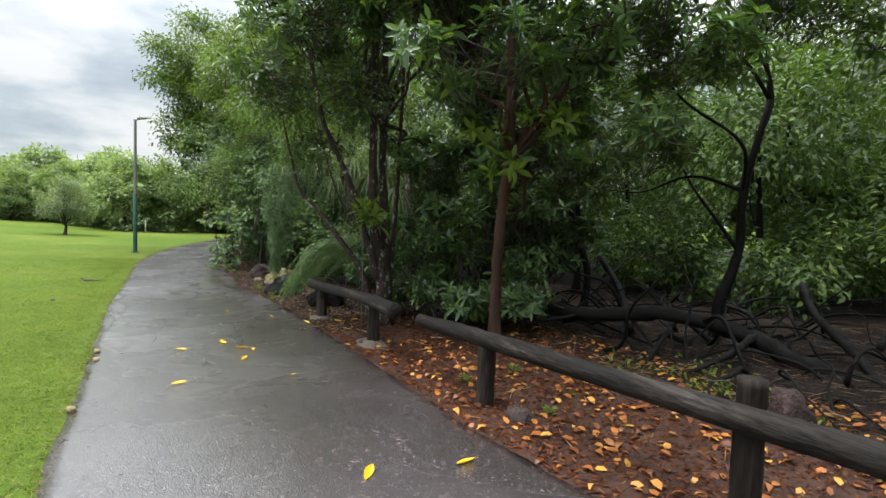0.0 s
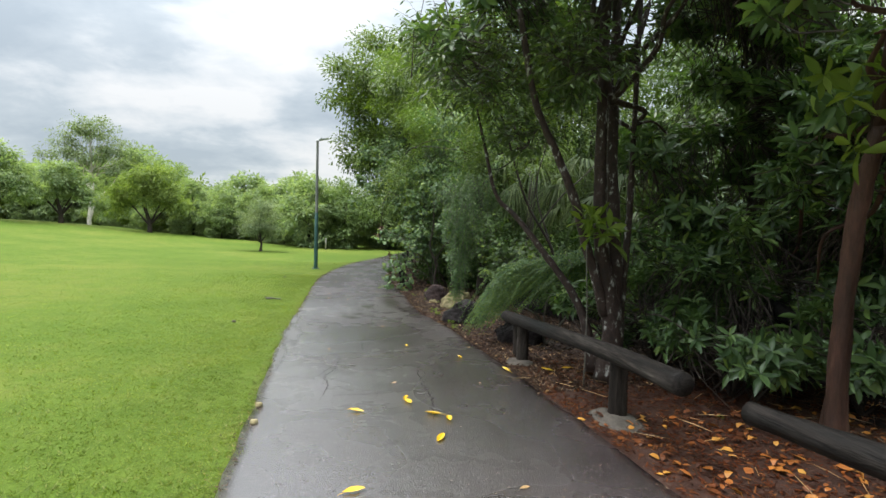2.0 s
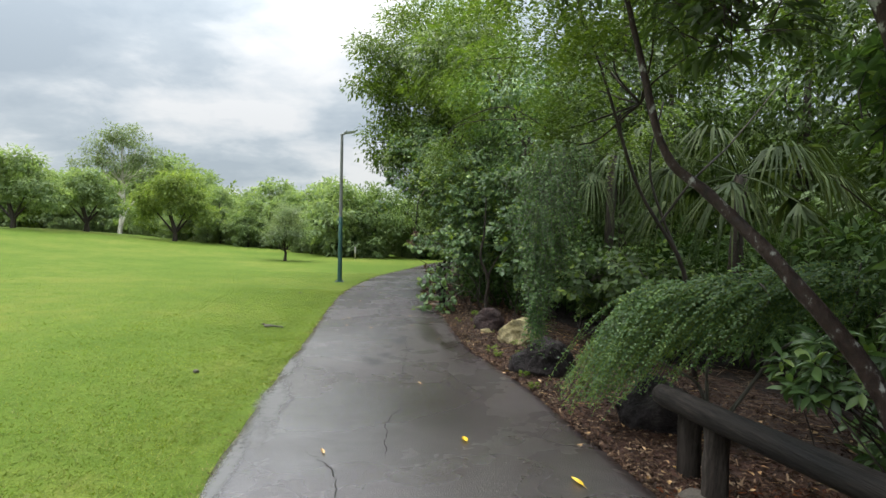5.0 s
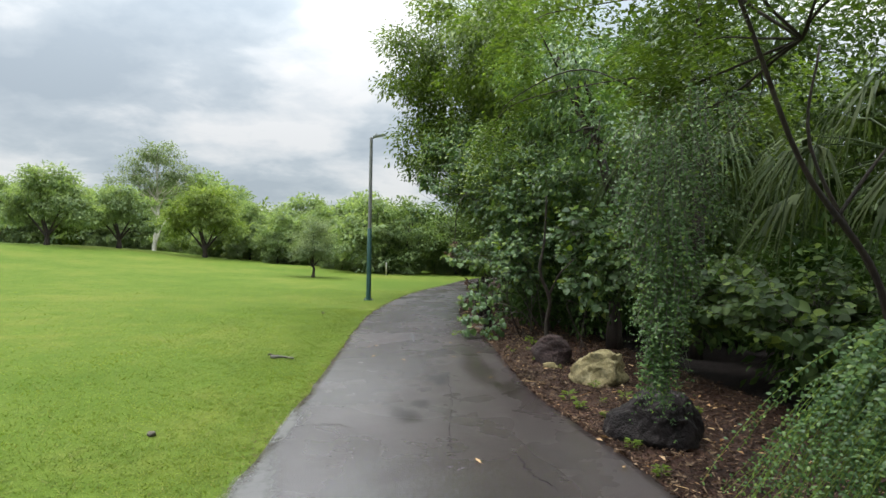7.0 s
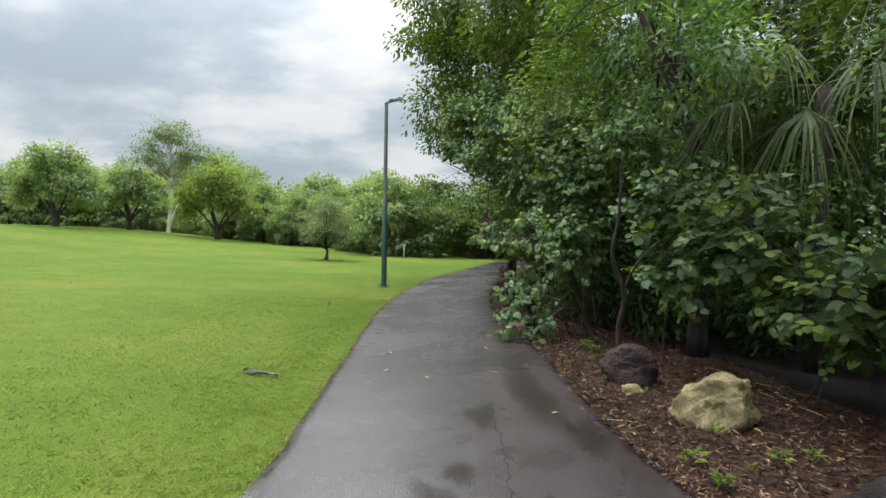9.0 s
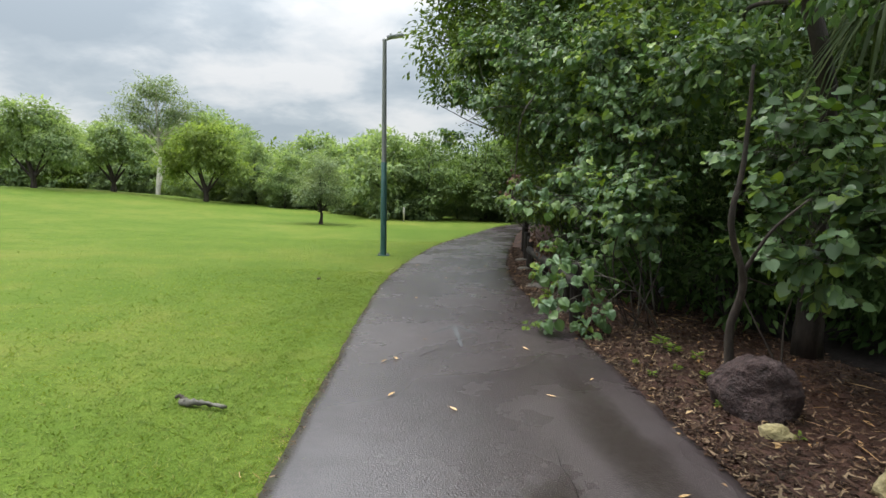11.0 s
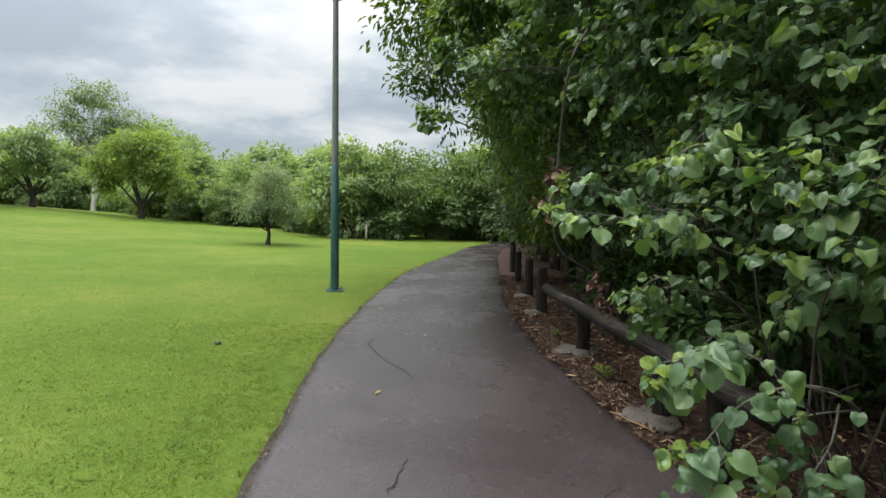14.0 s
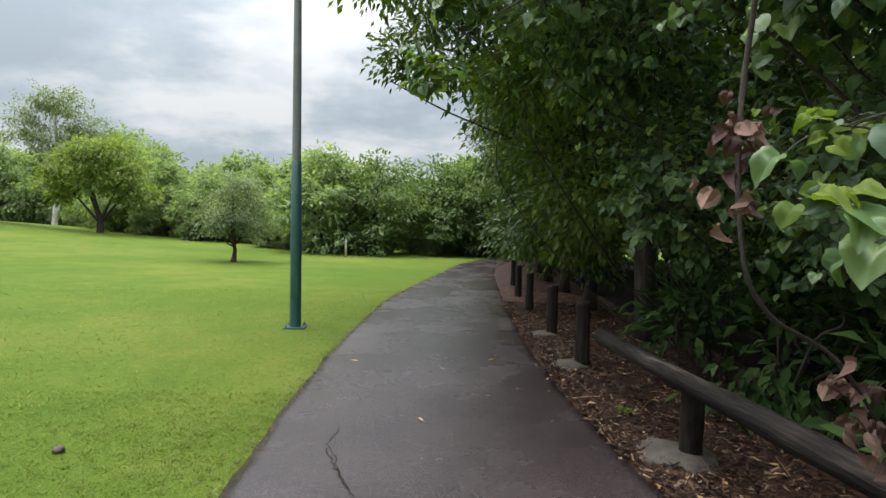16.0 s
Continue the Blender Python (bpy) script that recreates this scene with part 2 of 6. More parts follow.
MAT = {
    "asphalt": asphalt_material(),
    "lawn": lawn_material(),
    "blade": leaf_material("grass_blades", ((0, (0.095, 0.145, 0.02)), (0.5, (0.135, 0.185, 0.028)), (0.9, (0.185, 0.22, 0.042)), (1, (0.2, 0.19, 0.07))), 0.55, 0.45, 0.2),
    "mulch": surface("bark_mulch", ((0.3, (0.024, 0.009, 0.005)), (0.5, (0.038, 0.015, 0.009)), (0.7, (0.06, 0.028, 0.017))), 6.0, (0.5, 0.9), 45.0, 0.9, 0.03),
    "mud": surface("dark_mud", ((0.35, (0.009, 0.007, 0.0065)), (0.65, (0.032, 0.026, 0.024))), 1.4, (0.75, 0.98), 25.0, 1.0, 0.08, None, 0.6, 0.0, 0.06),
    "log": surface("weathered_post", ((0.3, (0.009, 0.007, 0.006)), (0.5, (0.021, 0.016, 0.013)), (0.74, (0.062, 0.052, 0.044))), 9.0, (0.55, 0.9), 60.0, 1.0, 0.014, (1, 1, 0.1), 0.6, 0.0, 0.14),
    "rail_log": surface("weathered_rail", ((0.32, (0.005, 0.0045, 0.004)), (0.48, (0.013, 0.0105, 0.009)), (0.6, (0.026, 0.021, 0.018)), (0.74, (0.075, 0.067, 0.058))), 7.0, (0.55, 0.9), 60.0, 1.0, 0.016, (1, 0.07, 1), 0.8, 0.0, 0.14),
    "bark": surface("dark_bark", ((0.3, (0.017, 0.013, 0.01)), (0.55, (0.042, 0.031, 0.024)), (0.75, (0.11, 0.095, 0.078))), 5.0, (0.6, 0.95), 32.0, 1.0, 0.03, (1, 1, 0.3)),
    "lichen_bark": surface("lichen_spotted_bark", ((0.3, (0.013, 0.008, 0.006)), (0.5, (0.034, 0.02, 0.015)), (0.58, (0.05, 0.036, 0.03)), (0.65, (0.3, 0.3, 0.27))), 16.0, (0.6, 0.95), 40.0, 1.0, 0.02, (1, 1, 0.6)),
    "red_bark": surface("reddish_bark", ((0.3, (0.02, 0.01, 0.006)), (0.55, (0.06, 0.027, 0.017)), (0.75, (0.13, 0.075, 0.05))), 5.0, (0.55, 0.9), 32.0, 1.0, 0.025, (1, 1, 0.25)),
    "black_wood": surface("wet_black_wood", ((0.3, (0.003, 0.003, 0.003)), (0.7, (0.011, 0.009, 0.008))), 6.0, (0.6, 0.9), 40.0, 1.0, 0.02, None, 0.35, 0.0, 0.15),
    "pale_bark": surface("papery_pale_bark", ((0.3, (0.3, 0.27, 0.22)), (0.5, (0.52, 0.48, 0.41)), (0.7, (0.68, 0.64, 0.56))), 3.0, (0.6, 0.9), 20.0, 0.6, 0.02, (1, 1, 0.4)),
    "grey_stem": surface("grey_stem_bark", ((0.3, (0.05, 0.045, 0.037)), (0.7, (0.16, 0.15, 0.12))), 8.0, (0.6, 0.9), 50.0, 0.7, 0.008, (1, 1, 0.3)),
    "rock_dark": surface("dark_wet_boulder", ((0.3, (0.012, 0.010, 0.010)), (0.55, (0.03, 0.025, 0.025)), (0.75, (0.085, 0.075, 0.07))), 4.5, (0.5, 0.9), 38.0, 1.0, 0.05, None, 0.5, 0.0, 0.12),
    "rock_tan": surface("mossy_sandstone", ((0.3, (0.1, 0.085, 0.04)), (0.5, (0.25, 0.205, 0.1)), (0.7, (0.4, 0.34, 0.2))), 4.5, (0.7, 0.95), 34.0, 1.0, 0.04),
    "rock_purple": surface("purple_brown_boulder", ((0.3, (0.026, 0.015, 0.014)), (0.55, (0.055, 0.034, 0.032)), (0.75, (0.12, 0.085, 0.08))), 5.0, (0.6, 0.95), 40.0, 1.0, 0.07, None, 0.6),
    "concrete": surface("rough_concrete", ((0.3, (0.05, 0.042, 0.034)), (0.7, (0.12, 0.104, 0.086))), 6.0, (0.75, 0.95), 60.0, 0.9, 0.02),
    "pole": surface("green_painted_steel", ((0.3, (0.022, 0.066, 0.058)), (0.7, (0.04, 0.092, 0.082))), 3.0, (0.3, 0.5), 40.0, 0.1, 0.002, None, 0.15),
    "dull_steel": surface("weathered_grey_steel", ((0.3, (0.13, 0.135, 0.13)), (0.7, (0.2, 0.2, 0.19))), 3.0, (0.45, 0.65), 40.0, 0.1, 0.002, None, 0.15),
    "steel": surface("galvanised_steel", ((0.3, (0.3, 0.31, 0.32)), (0.7, (0.42, 0.43, 0.44))), 6.0, (0.35, 0.55), 60.0, 0.1, 0.002, None, 0.15, 0.6),
    "lamp_lens": surface("lamp_glass_cover", ((0.3, (0.5, 0.5, 0.48)), (0.7, (0.62, 0.62, 0.6))), 6.0, (0.15, 0.25), 60.0, 0.05, 0.001, None, 0.05),
    "crack": surface("crack_shadow_dirt", ((0.3, (0.008, 0.007, 0.006)), (0.7, (0.02, 0.017, 0.014))), 9.0, (0.8, 0.95), 60.0),
    "dead": leaf_material("dead_brown_leaves", ((0, (0.04, 0.022, 0.02)), (0.5, (0.1, 0.055, 0.05)), (1, (0.2, 0.12, 0.1))), 0.7, 0.15, 0.2),
    "litter": leaf_material("fallen_litter_leaves", ((0, (0.06, 0.018, 0.008)), (0.35, (0.17, 0.05, 0.014)), (0.75, (0.38, 0.13, 0.025)), (1, (0.55, 0.29, 0.06))), 0.45, 0.1, 0.4),
    "chips": leaf_material("bark_chips", ((0, (0.013, 0.007, 0.005)), (0.45, (0.038, 0.02, 0.014)), (0.8, (0.095, 0.056, 0.038)), (1, (0.24, 0.17, 0.12))), 0.75, 0.0, 0.15),
    "red_chips": leaf_material("red_bark_chips", ((0, (0.018, 0.006, 0.003)), (0.5, (0.075, 0.02, 0.007)), (0.85, (0.11, 0.034, 0.011)), (1, (0.18, 0.08, 0.03))), 0.8, 0.0, 0.1),
    "yellow": leaf_material("fallen_yellow_leaf", ((0.0, (0.6, 0.33, 0.012)), (1.0, (0.72, 0.47, 0.025))), 0.4, 0.15),
    "tan_leaf": leaf_material("fallen_tan_leaf", ((0.0, (0.238, 0.126, 0.049)), (1.0, (0.5, 0.33, 0.18))), 0.5, 0.1),
    "leaf_oval": leaf_material("glossy_oval_leaves", ((0, (0.04, 0.068, 0.022)), (0.5, (0.062, 0.1, 0.03)), (0.9, (0.095, 0.148, 0.04)), (1, (0.16, 0.225, 0.05))), 0.36, 0.3, 0.38),
    "leaf_feather": leaf_material("feathery_leaflets", ((0, (0.065, 0.1, 0.026)), (0.5, (0.105, 0.155, 0.036)), (1, (0.17, 0.23, 0.045))), 0.45, 0.4, 0.35),
    "leaf_heart": leaf_material("heart_shaped_leaves", ((0, (0.045, 0.075, 0.03)), (0.55, (0.072, 0.115, 0.042)), (0.9, (0.11, 0.165, 0.052)), (1, (0.19, 0.26, 0.06))), 0.5, 0.35, 0.2),
    "leaf_dark": leaf_material("shaded_bush_leaves", ((0, (0.04, 0.066, 0.022)), (0.5, (0.062, 0.098, 0.032)), (1, (0.1, 0.15, 0.045))), 0.45, 0.3, 0.25),
    # far foliage: colours lifted paler and greyer to stand in for distance haze
    "leaf_far": leaf_material("haze_paled_woodland_leaves", ((0, (0.15, 0.2, 0.12)), (0.5, (0.21, 0.27, 0.155)), (1, (0.28, 0.335, 0.19))), 0.6, 0.5, 0.12),
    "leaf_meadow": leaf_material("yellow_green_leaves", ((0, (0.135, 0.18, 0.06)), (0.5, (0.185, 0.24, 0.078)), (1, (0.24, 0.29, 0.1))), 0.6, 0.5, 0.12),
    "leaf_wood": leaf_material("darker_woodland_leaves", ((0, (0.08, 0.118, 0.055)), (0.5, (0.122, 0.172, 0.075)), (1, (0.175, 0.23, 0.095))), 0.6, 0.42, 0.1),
    "leaf_lime": leaf_material("fresh_light_leaves", ((0, (0.085, 0.13, 0.028)), (0.5, (0.13, 0.185, 0.036)), (1, (0.19, 0.25, 0.05))), 0.55, 0.4, 0.15),
    # grey-green, lifted paler for the haze over the distant paperbark
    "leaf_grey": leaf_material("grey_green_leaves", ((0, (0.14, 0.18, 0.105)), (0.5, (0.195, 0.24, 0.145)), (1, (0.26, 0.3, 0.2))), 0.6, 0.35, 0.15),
    # green darkened so that the colour itself holds the shade inside foliage
    "leaf_shade": leaf_material("shade_toned_leaves", ((0.0, (0.028, 0.052, 0.02)), (0.6, (0.05, 0.085, 0.03)), (1.0, (0.09, 0.14, 0.05))), 0.65, 0.25, 0.04),
    "leaf_fresh": leaf_material("fresh_round_leaves", ((0, (0.062, 0.112, 0.054)), (0.5, (0.107, 0.178, 0.08)), (0.85, (0.155, 0.235, 0.096)), (1, (0.27, 0.36, 0.09))), 0.4, 0.36, 0.45),
    "leaf_whorl": leaf_material("dark_leathery_leaves", ((0, (0.05, 0.09, 0.04)), (0.5, (0.09, 0.155, 0.06)), (0.9, (0.135, 0.215, 0.072)), (1, (0.22, 0.29, 0.066))), 0.33, 0.32, 0.5),
    "leaf_creeper": leaf_material("creeper_leaflets", ((0, (0.038, 0.08, 0.028)), (0.5, (0.062, 0.125, 0.038)), (0.9, (0.095, 0.17, 0.045)), (1, (0.17, 0.25, 0.05))), 0.45, 0.3, 0.3),
    "leaf_palm": leaf_material("palm_frond", ((0, (0.04, 0.058, 0.026)), (0.5, (0.07, 0.095, 0.042)), (1, (0.12, 0.145, 0.07))), 0.55, 0.25, 0.1),
    "paint": surface("worn_white_paint", ((0.35, (0.052, 0.051, 0.052)), (0.65, (0.095, 0.097, 0.1))), 30.0, (0.4, 0.7), 120.0, 0.3, 0.003, None, 0.6),
}


def puddle_material(cover, rim=1.0):
    """Still water that thins out towards its rim."""
    m, tree, s = material("standing_water")
    s.inputs["Base Color"].default_value = (0.024, 0.018, 0.012, 1)
    s.inputs["Roughness"].default_value = 0.06
    s.inputs["IOR"].default_value = 1.33
    depth = tree.nodes.new("ShaderNodeAttribute")
    depth.attribute_name = "depth"
    ragged_rim = arith(tree, "ADD", depth.outputs["Fac"], arith(tree, "MULTIPLY", arith(tree, "SUBTRACT", noise_tex(tree, 14.0, 4.0), 0.5), 0.9))
    clear = tree.nodes.new("ShaderNodeBsdfTransparent")
    mix = tree.nodes.new("ShaderNodeMixShader")
    tree.links.new(ramp(tree, ragged_rim, ((0.0, (0.0,) * 3), (rim, (cover,) * 3))), mix.inputs[0])
    tree.links.new(clear.outputs[0], mix.inputs[1])
    tree.links.new(s.outputs[0], mix.inputs[2])
    tree.links.new(mix.outputs[0], tree.nodes["Material Output"].inputs[0])
    bump(tree, s, noise_tex(tree, 5.0, 2.0), 0.04, 0.01)
    return m


MAT["water"] = puddle_material(0.42)
MAT["film"] = puddle_material(0.75, 0.9)
MAT["film"].name = "sky_bright_rain_film"
for key, value in (("Roughness", 0.38), ("IOR", 3.2)):
    MAT["film"].node_tree.nodes["Principled BSDF"].inputs[key].default_value = value

# ---- building helpers ----
rng = np.random.default_rng(7)


def thing(name, base, label, category, group="", kind=""):
    ob = new(name)
    ob.location = base
    ob.empty_display_size = 0.1
    return tagged(ob, label, category, group, kind)


def mesh_data(name, verts, faces, mat, smooth=False):
    """verts (n, 3); faces: an array (m, 3 or 4), or a list of such arrays."""
    me = bpy.data.meshes.new(name)
    verts = np.asarray(verts, dtype=np.float32)
    groups = [np.asarray(f, dtype=np.int32) for f in (faces if isinstance(faces, list) else [faces]) if len(f)]
    loops = np.concatenate([f.ravel() for f in groups])
    sizes = np.concatenate([np.full(len(f), f.shape[1], dtype=np.int32) for f in groups])
    starts = np.concatenate([[0], np.cumsum(sizes)[:-1]]).astype(np.int32)
    me.vertices.add(len(verts))
    me.vertices.foreach_set("co", verts.ravel())
    me.loops.add(len(loops))
    me.loops.foreach_set("vertex_index", loops)
    me.polygons.add(len(sizes))
    me.polygons.foreach_set("loop_start", starts)
    me.update(calc_edges=True)
    me.validate()
    me.polygons.foreach_set("use_smooth", np.full(len(me.polygons), smooth))
    me.materials.append(mat)
    return me


def part(name, geometry, mat, parent=None, label="", smooth=False):
    verts, faces = geometry
    verts = np.asarray(verts, dtype=float)
    if parent is not None:
        top, off = parent, Vector(parent.location)
        while top.parent is not None:
            top = top.parent
            off = off + top.location
        verts = verts - np.array(off)
    ob = new(name, mesh_data(name, verts, faces, mat, smooth))
    ob.parent = parent
    return tagged(ob, label)


def merge(pieces):
    verts, tri, quad, n = [], [], [], 0
    for v, f in pieces:
        for a in f if isinstance(f, list) else [f]:
            a = np.asarray(a)
            if len(a):
                (tri if a.shape[1] == 3 else quad).append(a + n)
        verts.append(v)
        n += len(v)
    return np.concatenate(verts), [np.concatenate(g) for g in (tri, quad) if g]


def curve_points(points, steps):
    """A smooth line through the points (Catmull-Rom)."""
    p = np.asarray(points, dtype=float)
    p = np.vstack([2 * p[0] - p[1], p, 2 * p[-1] - p[-2]])
    out = []
    for i in range(1, len(p) - 2):
        for s in np.linspace(0, 1, steps, endpoint=False):
            a, b, c, d = p[i - 1], p[i], p[i + 1], p[i + 2]
            out.append(0.5 * (2 * b + (c - a) * s + (2 * a - 5 * b + 4 * c - d) * s**2 + (3 * b - a - 3 * c + d) * s**3))
    return np.array(out + [p[-2]])


def tube(points, r0, r1, seg=8, steps=5, knobs=0.08, flare=0.0):
    """A tapered, slightly knobbly round stem along a smooth line, closed at both ends."""
    p = curve_points(points, steps)
    n = len(p)
    along = np.linspace(0, 1, n)
    r = r0 + (r1 - r0) * along + flare * np.exp(-along * 14)
    d = np.gradient(p, axis=0)
    d /= np.linalg.norm(d, axis=1)[:, None]
    ref = np.where(np.abs(d[:, 2:3]) > 0.9, [[1.0, 0, 0]], [[0, 0, 1.0]])
    u = np.cross(d, ref)
    u /= np.linalg.norm(u, axis=1)[:, None]
    w = np.cross(d, u)
    ang = np.arange(seg) * 2 * math.pi / seg
    rr = r[:, None] * (1 + knobs * rng.standard_normal((n, seg)))
    v = p[:, None] + rr[..., None] * (np.cos(ang)[None, :, None] * u[:, None] + np.sin(ang)[None, :, None] * w[:, None])
    v = np.concatenate([v.reshape(-1, 3), p[:1], p[-1:]])
    i = np.arange(n - 1)[:, None] * seg
    j = np.arange(seg)[None]
    k = (j + 1) % seg
    quads = np.stack([i + j, i + k, i + seg + k, i + seg + j], -1).reshape(-1, 4)
    j, k = j[0], k[0]
    caps = np.concatenate([np.stack([k, j, np.full(seg, n * seg)], -1), np.stack([(n - 1) * seg + j, (n - 1) * seg + k, np.full(seg, n * seg + 1)], -1)])
    return v, [quads, caps]


# leaf outlines: x along the leaf, y across, z off its plane
OVAL = (np.array([[0, 0, 0], [0.3, -0.2, 0.03], [0.72, -0.17, 0.02], [1, 0, -0.08], [0.72, 0.17, 0.02], [0.3, 0.2, 0.03]]),
        np.array([[0, 1, 5], [1, 2, 5], [2, 4, 5], [2, 3, 4]]))
SPEAR = (np.array([[0, 0, 0], [0.45, -0.22, 0.05], [1, 0, -0.1], [0.45, 0.22, 0.05]]), np.array([[0, 1, 2], [0, 2, 3]]))
ROUND = (np.array([[0, 0, 0], [-0.1, -0.24, 0.05], [0.12, -0.46, 0.08], [0.42, -0.5, 0.06], [0.72, -0.34, 0.0], [0.98, 0, -0.12], [0.72, 0.34, 0.0], [0.42, 0.5, 0.06], [0.12, 0.46, 0.08], [-0.1, 0.24, 0.05], [0.45, 0, -0.05]]),
         np.array([[0, 1, 10], [1, 2, 10], [2, 3, 10], [3, 4, 10], [4, 5, 10], [5, 6, 10], [6, 7, 10], [7, 8, 10], [8, 9, 10], [9, 0, 10]]))
def broad_leaf(n=26):
    """A broad, finely toothed leaf with a notch at the stalk and a short tip, folded at its rib and curled at the rim."""
    a = np.linspace(-math.pi, math.pi, n, endpoint=False)
    r = 0.47 * (1 + 0.1 * np.cos(a) + 0.025 * np.where(np.arange(n) % 2, 1, -1) + 0.18 * np.exp(-(a / 0.3) ** 2)) * (1 - 0.34 * np.exp(-((np.abs(a) - math.pi) / 0.28) ** 2))
    x, y = 0.42 + r * np.cos(a) * 1.02, r * np.sin(a)
    rim = np.stack([x, y, 0.3 * np.abs(y) - 0.42 * (x - 0.25) ** 2 + 0.03 * np.sin(a * 5)], -1)
    inner = np.stack([0.42 + (x - 0.42) * 0.5, y * 0.5, 0.32 * np.abs(y) - 0.2 * (x - 0.25) ** 2], -1)
    v = np.concatenate([rim, inner, [[0.42, 0, -0.03]]])
    i = np.arange(n)
    j = (i + 1) % n
    return v, np.concatenate([np.stack([i, j, n + j], -1), np.stack([i, n + j, n + i], -1), np.stack([n + i, n + j, np.full(n, 2 * n)], -1)])


BROAD, BROAD_PLAIN = broad_leaf(), broad_leaf(12)
LANCE = (np.array([[0, 0, 0], [0.18, -0.1, 0.02], [0.45, -0.17, 0.035], [0.75, -0.12, 0.0], [1, 0, -0.12], [0.75, 0.12, 0.0], [0.45, 0.17, 0.035], [0.18, 0.1, 0.02], [0.45, 0, -0.025]]),
         np.array([[0, 1, 8], [1, 2, 8], [2, 3, 8], [3, 4, 8], [4, 5, 8], [5, 6, 8], [6, 7, 8], [7, 0, 8]]))
LEAFLET = (np.array([[0, -0.25, 0], [0.75, -0.3, 0.04], [1, 0.0, -0.02], [0.3, 0.3, 0.03]]), np.array([[0, 1, 2], [0, 2, 3]]))


def unit(a):
    return a / np.maximum(np.linalg.norm(a, axis=-1, keepdims=True), 1e-6)


def leaves(at, size, shape, pointing, facing):
    """One leaf of that outline at each place; pointing and facing are rough directions for its tip and its upper side."""
    tv, tf = shape
    d = unit(pointing)
    n = unit(facing - (facing * d).sum(1)[:, None] * d)
    s = np.cross(n, d)
    sz = np.broadcast_to(size, (len(at),))[:, None, None]
    bend = rng.uniform(0.4, 2.2, (len(at), 1, 1))
    v = at[:, None] + sz * (tv[None, :, 0:1] * d[:, None] + tv[None, :, 1:2] * s[:, None] + bend * tv[None, :, 2:3] * n[:, None])
    f = tf[None] + (np.arange(len(at)) * len(tv))[:, None, None]
    return v.reshape(-1, 3), f.reshape(-1, tf.shape[1])


def lobe_clumps(lobes, per_m2, shell=0.45, boughs_per_m2=0.75):
    """Centres of twig ends in a crown made of round lobes (x, y, z, rx, ry, rz): boughs set thicker towards an uneven outside, twigs gathered round each; and the way out at each."""
    at, out = [], []
    for x, y, z, rx, ry, rz in lobes:
        area = 4 * math.pi * ((rx * ry) ** 1.6 / 3 + (rx * rz) ** 1.6 / 3 + (ry * rz) ** 1.6 / 3) ** (1 / 1.6)
        n = max(6, int(area * per_m2))
        boughs = max(3, int(area * boughs_per_m2))
        d = unit(rng.standard_normal((boughs, 3)))
        bumpy = np.array([noise.noise(Vector((a * 2.1 + x, b * 2.1 + y, c * 2.1 + z))) for a, b, c in d])
        r = (1 - shell * rng.random(boughs) ** 1.5) * (1 + 0.42 * bumpy)
        mid = np.array([x, y, z]) + d * r[:, None] * np.array([rx, ry, rz])
        pick = rng.integers(0, boughs, n)
        girth = 0.09 + 0.08 * (rx + ry + rz) / 3
        at.append(mid[pick] + np.clip(rng.standard_normal((n, 3)), -1.7, 1.7) * girth * np.array([1, 1, 0.6]))
        out.append(d[pick])
    return np.concatenate(at), np.concatenate(out)


def crown(lobes, per_m2, count, size, shape, spread=0.22, droop=0.35, shell=0.45, keep=None, tumble=0.4, thick=0.75):
    at, out = lobe_clumps(lobes, per_m2, shell, thick)
    if keep is not None:
        ok = keep(at)
        at, out = at[ok], out[ok]
    n = len(at)
    c = np.repeat(at, count, 0)
    o = np.repeat(out, count, 0)
    off = np.clip(rng.standard_normal((n * count, 3)), -1.7, 1.7) * spread * np.array([1, 1, 0.6])
    p = c + off
    pointing = unit(off) * 0.8 + o * 0.6 + rng.standard_normal(p.shape) * 0.45 + np.array([0, 0, -droop])
    facing = np.array([0, 0, 1.0]) + o * 0.5 + rng.standard_normal(p.shape) * tumble
    sz = size * rng.uniform(0.6, 1.25, len(p))
    return leaves(p, sz, shape, pointing, facing)


def sprays(starts, ways, length, size, pairs, droop=0.5):
    """Feathery twigs: a drooping stem line with leaflets in pairs."""
    n = len(starts)
    s = np.linspace(0.12, 1, pairs)[None, :, None]
    ln = length * rng.uniform(0.6, 1.2, (n, 1, 1))
    w = unit(ways)[:, None]
    mid = starts[:, None] + ln * (s * w + np.array([0, 0, -1.0]) * droop * s**2)
    tang = unit(w + np.array([0, 0, -2.0]) * droop * s)
    side = unit(np.cross(np.broadcast_to(tang, mid.shape), np.array([0, 0, 1.0])) + 1e-3)
    at, pt = [], []
    for sign in (-1, 1):
        at.append(mid.reshape(-1, 3))
        pt.append((side * sign + tang * 0.5 + rng.standard_normal(mid.shape) * 0.12).reshape(-1, 3))
    at, pt = np.concatenate(at), np.concatenate(pt)
    return leaves(at, size * rng.uniform(0.7, 1.2, len(at)), LEAFLET, pt, np.array([0, 0, 1.0]) + rng.standard_normal(at.shape) * 0.3)


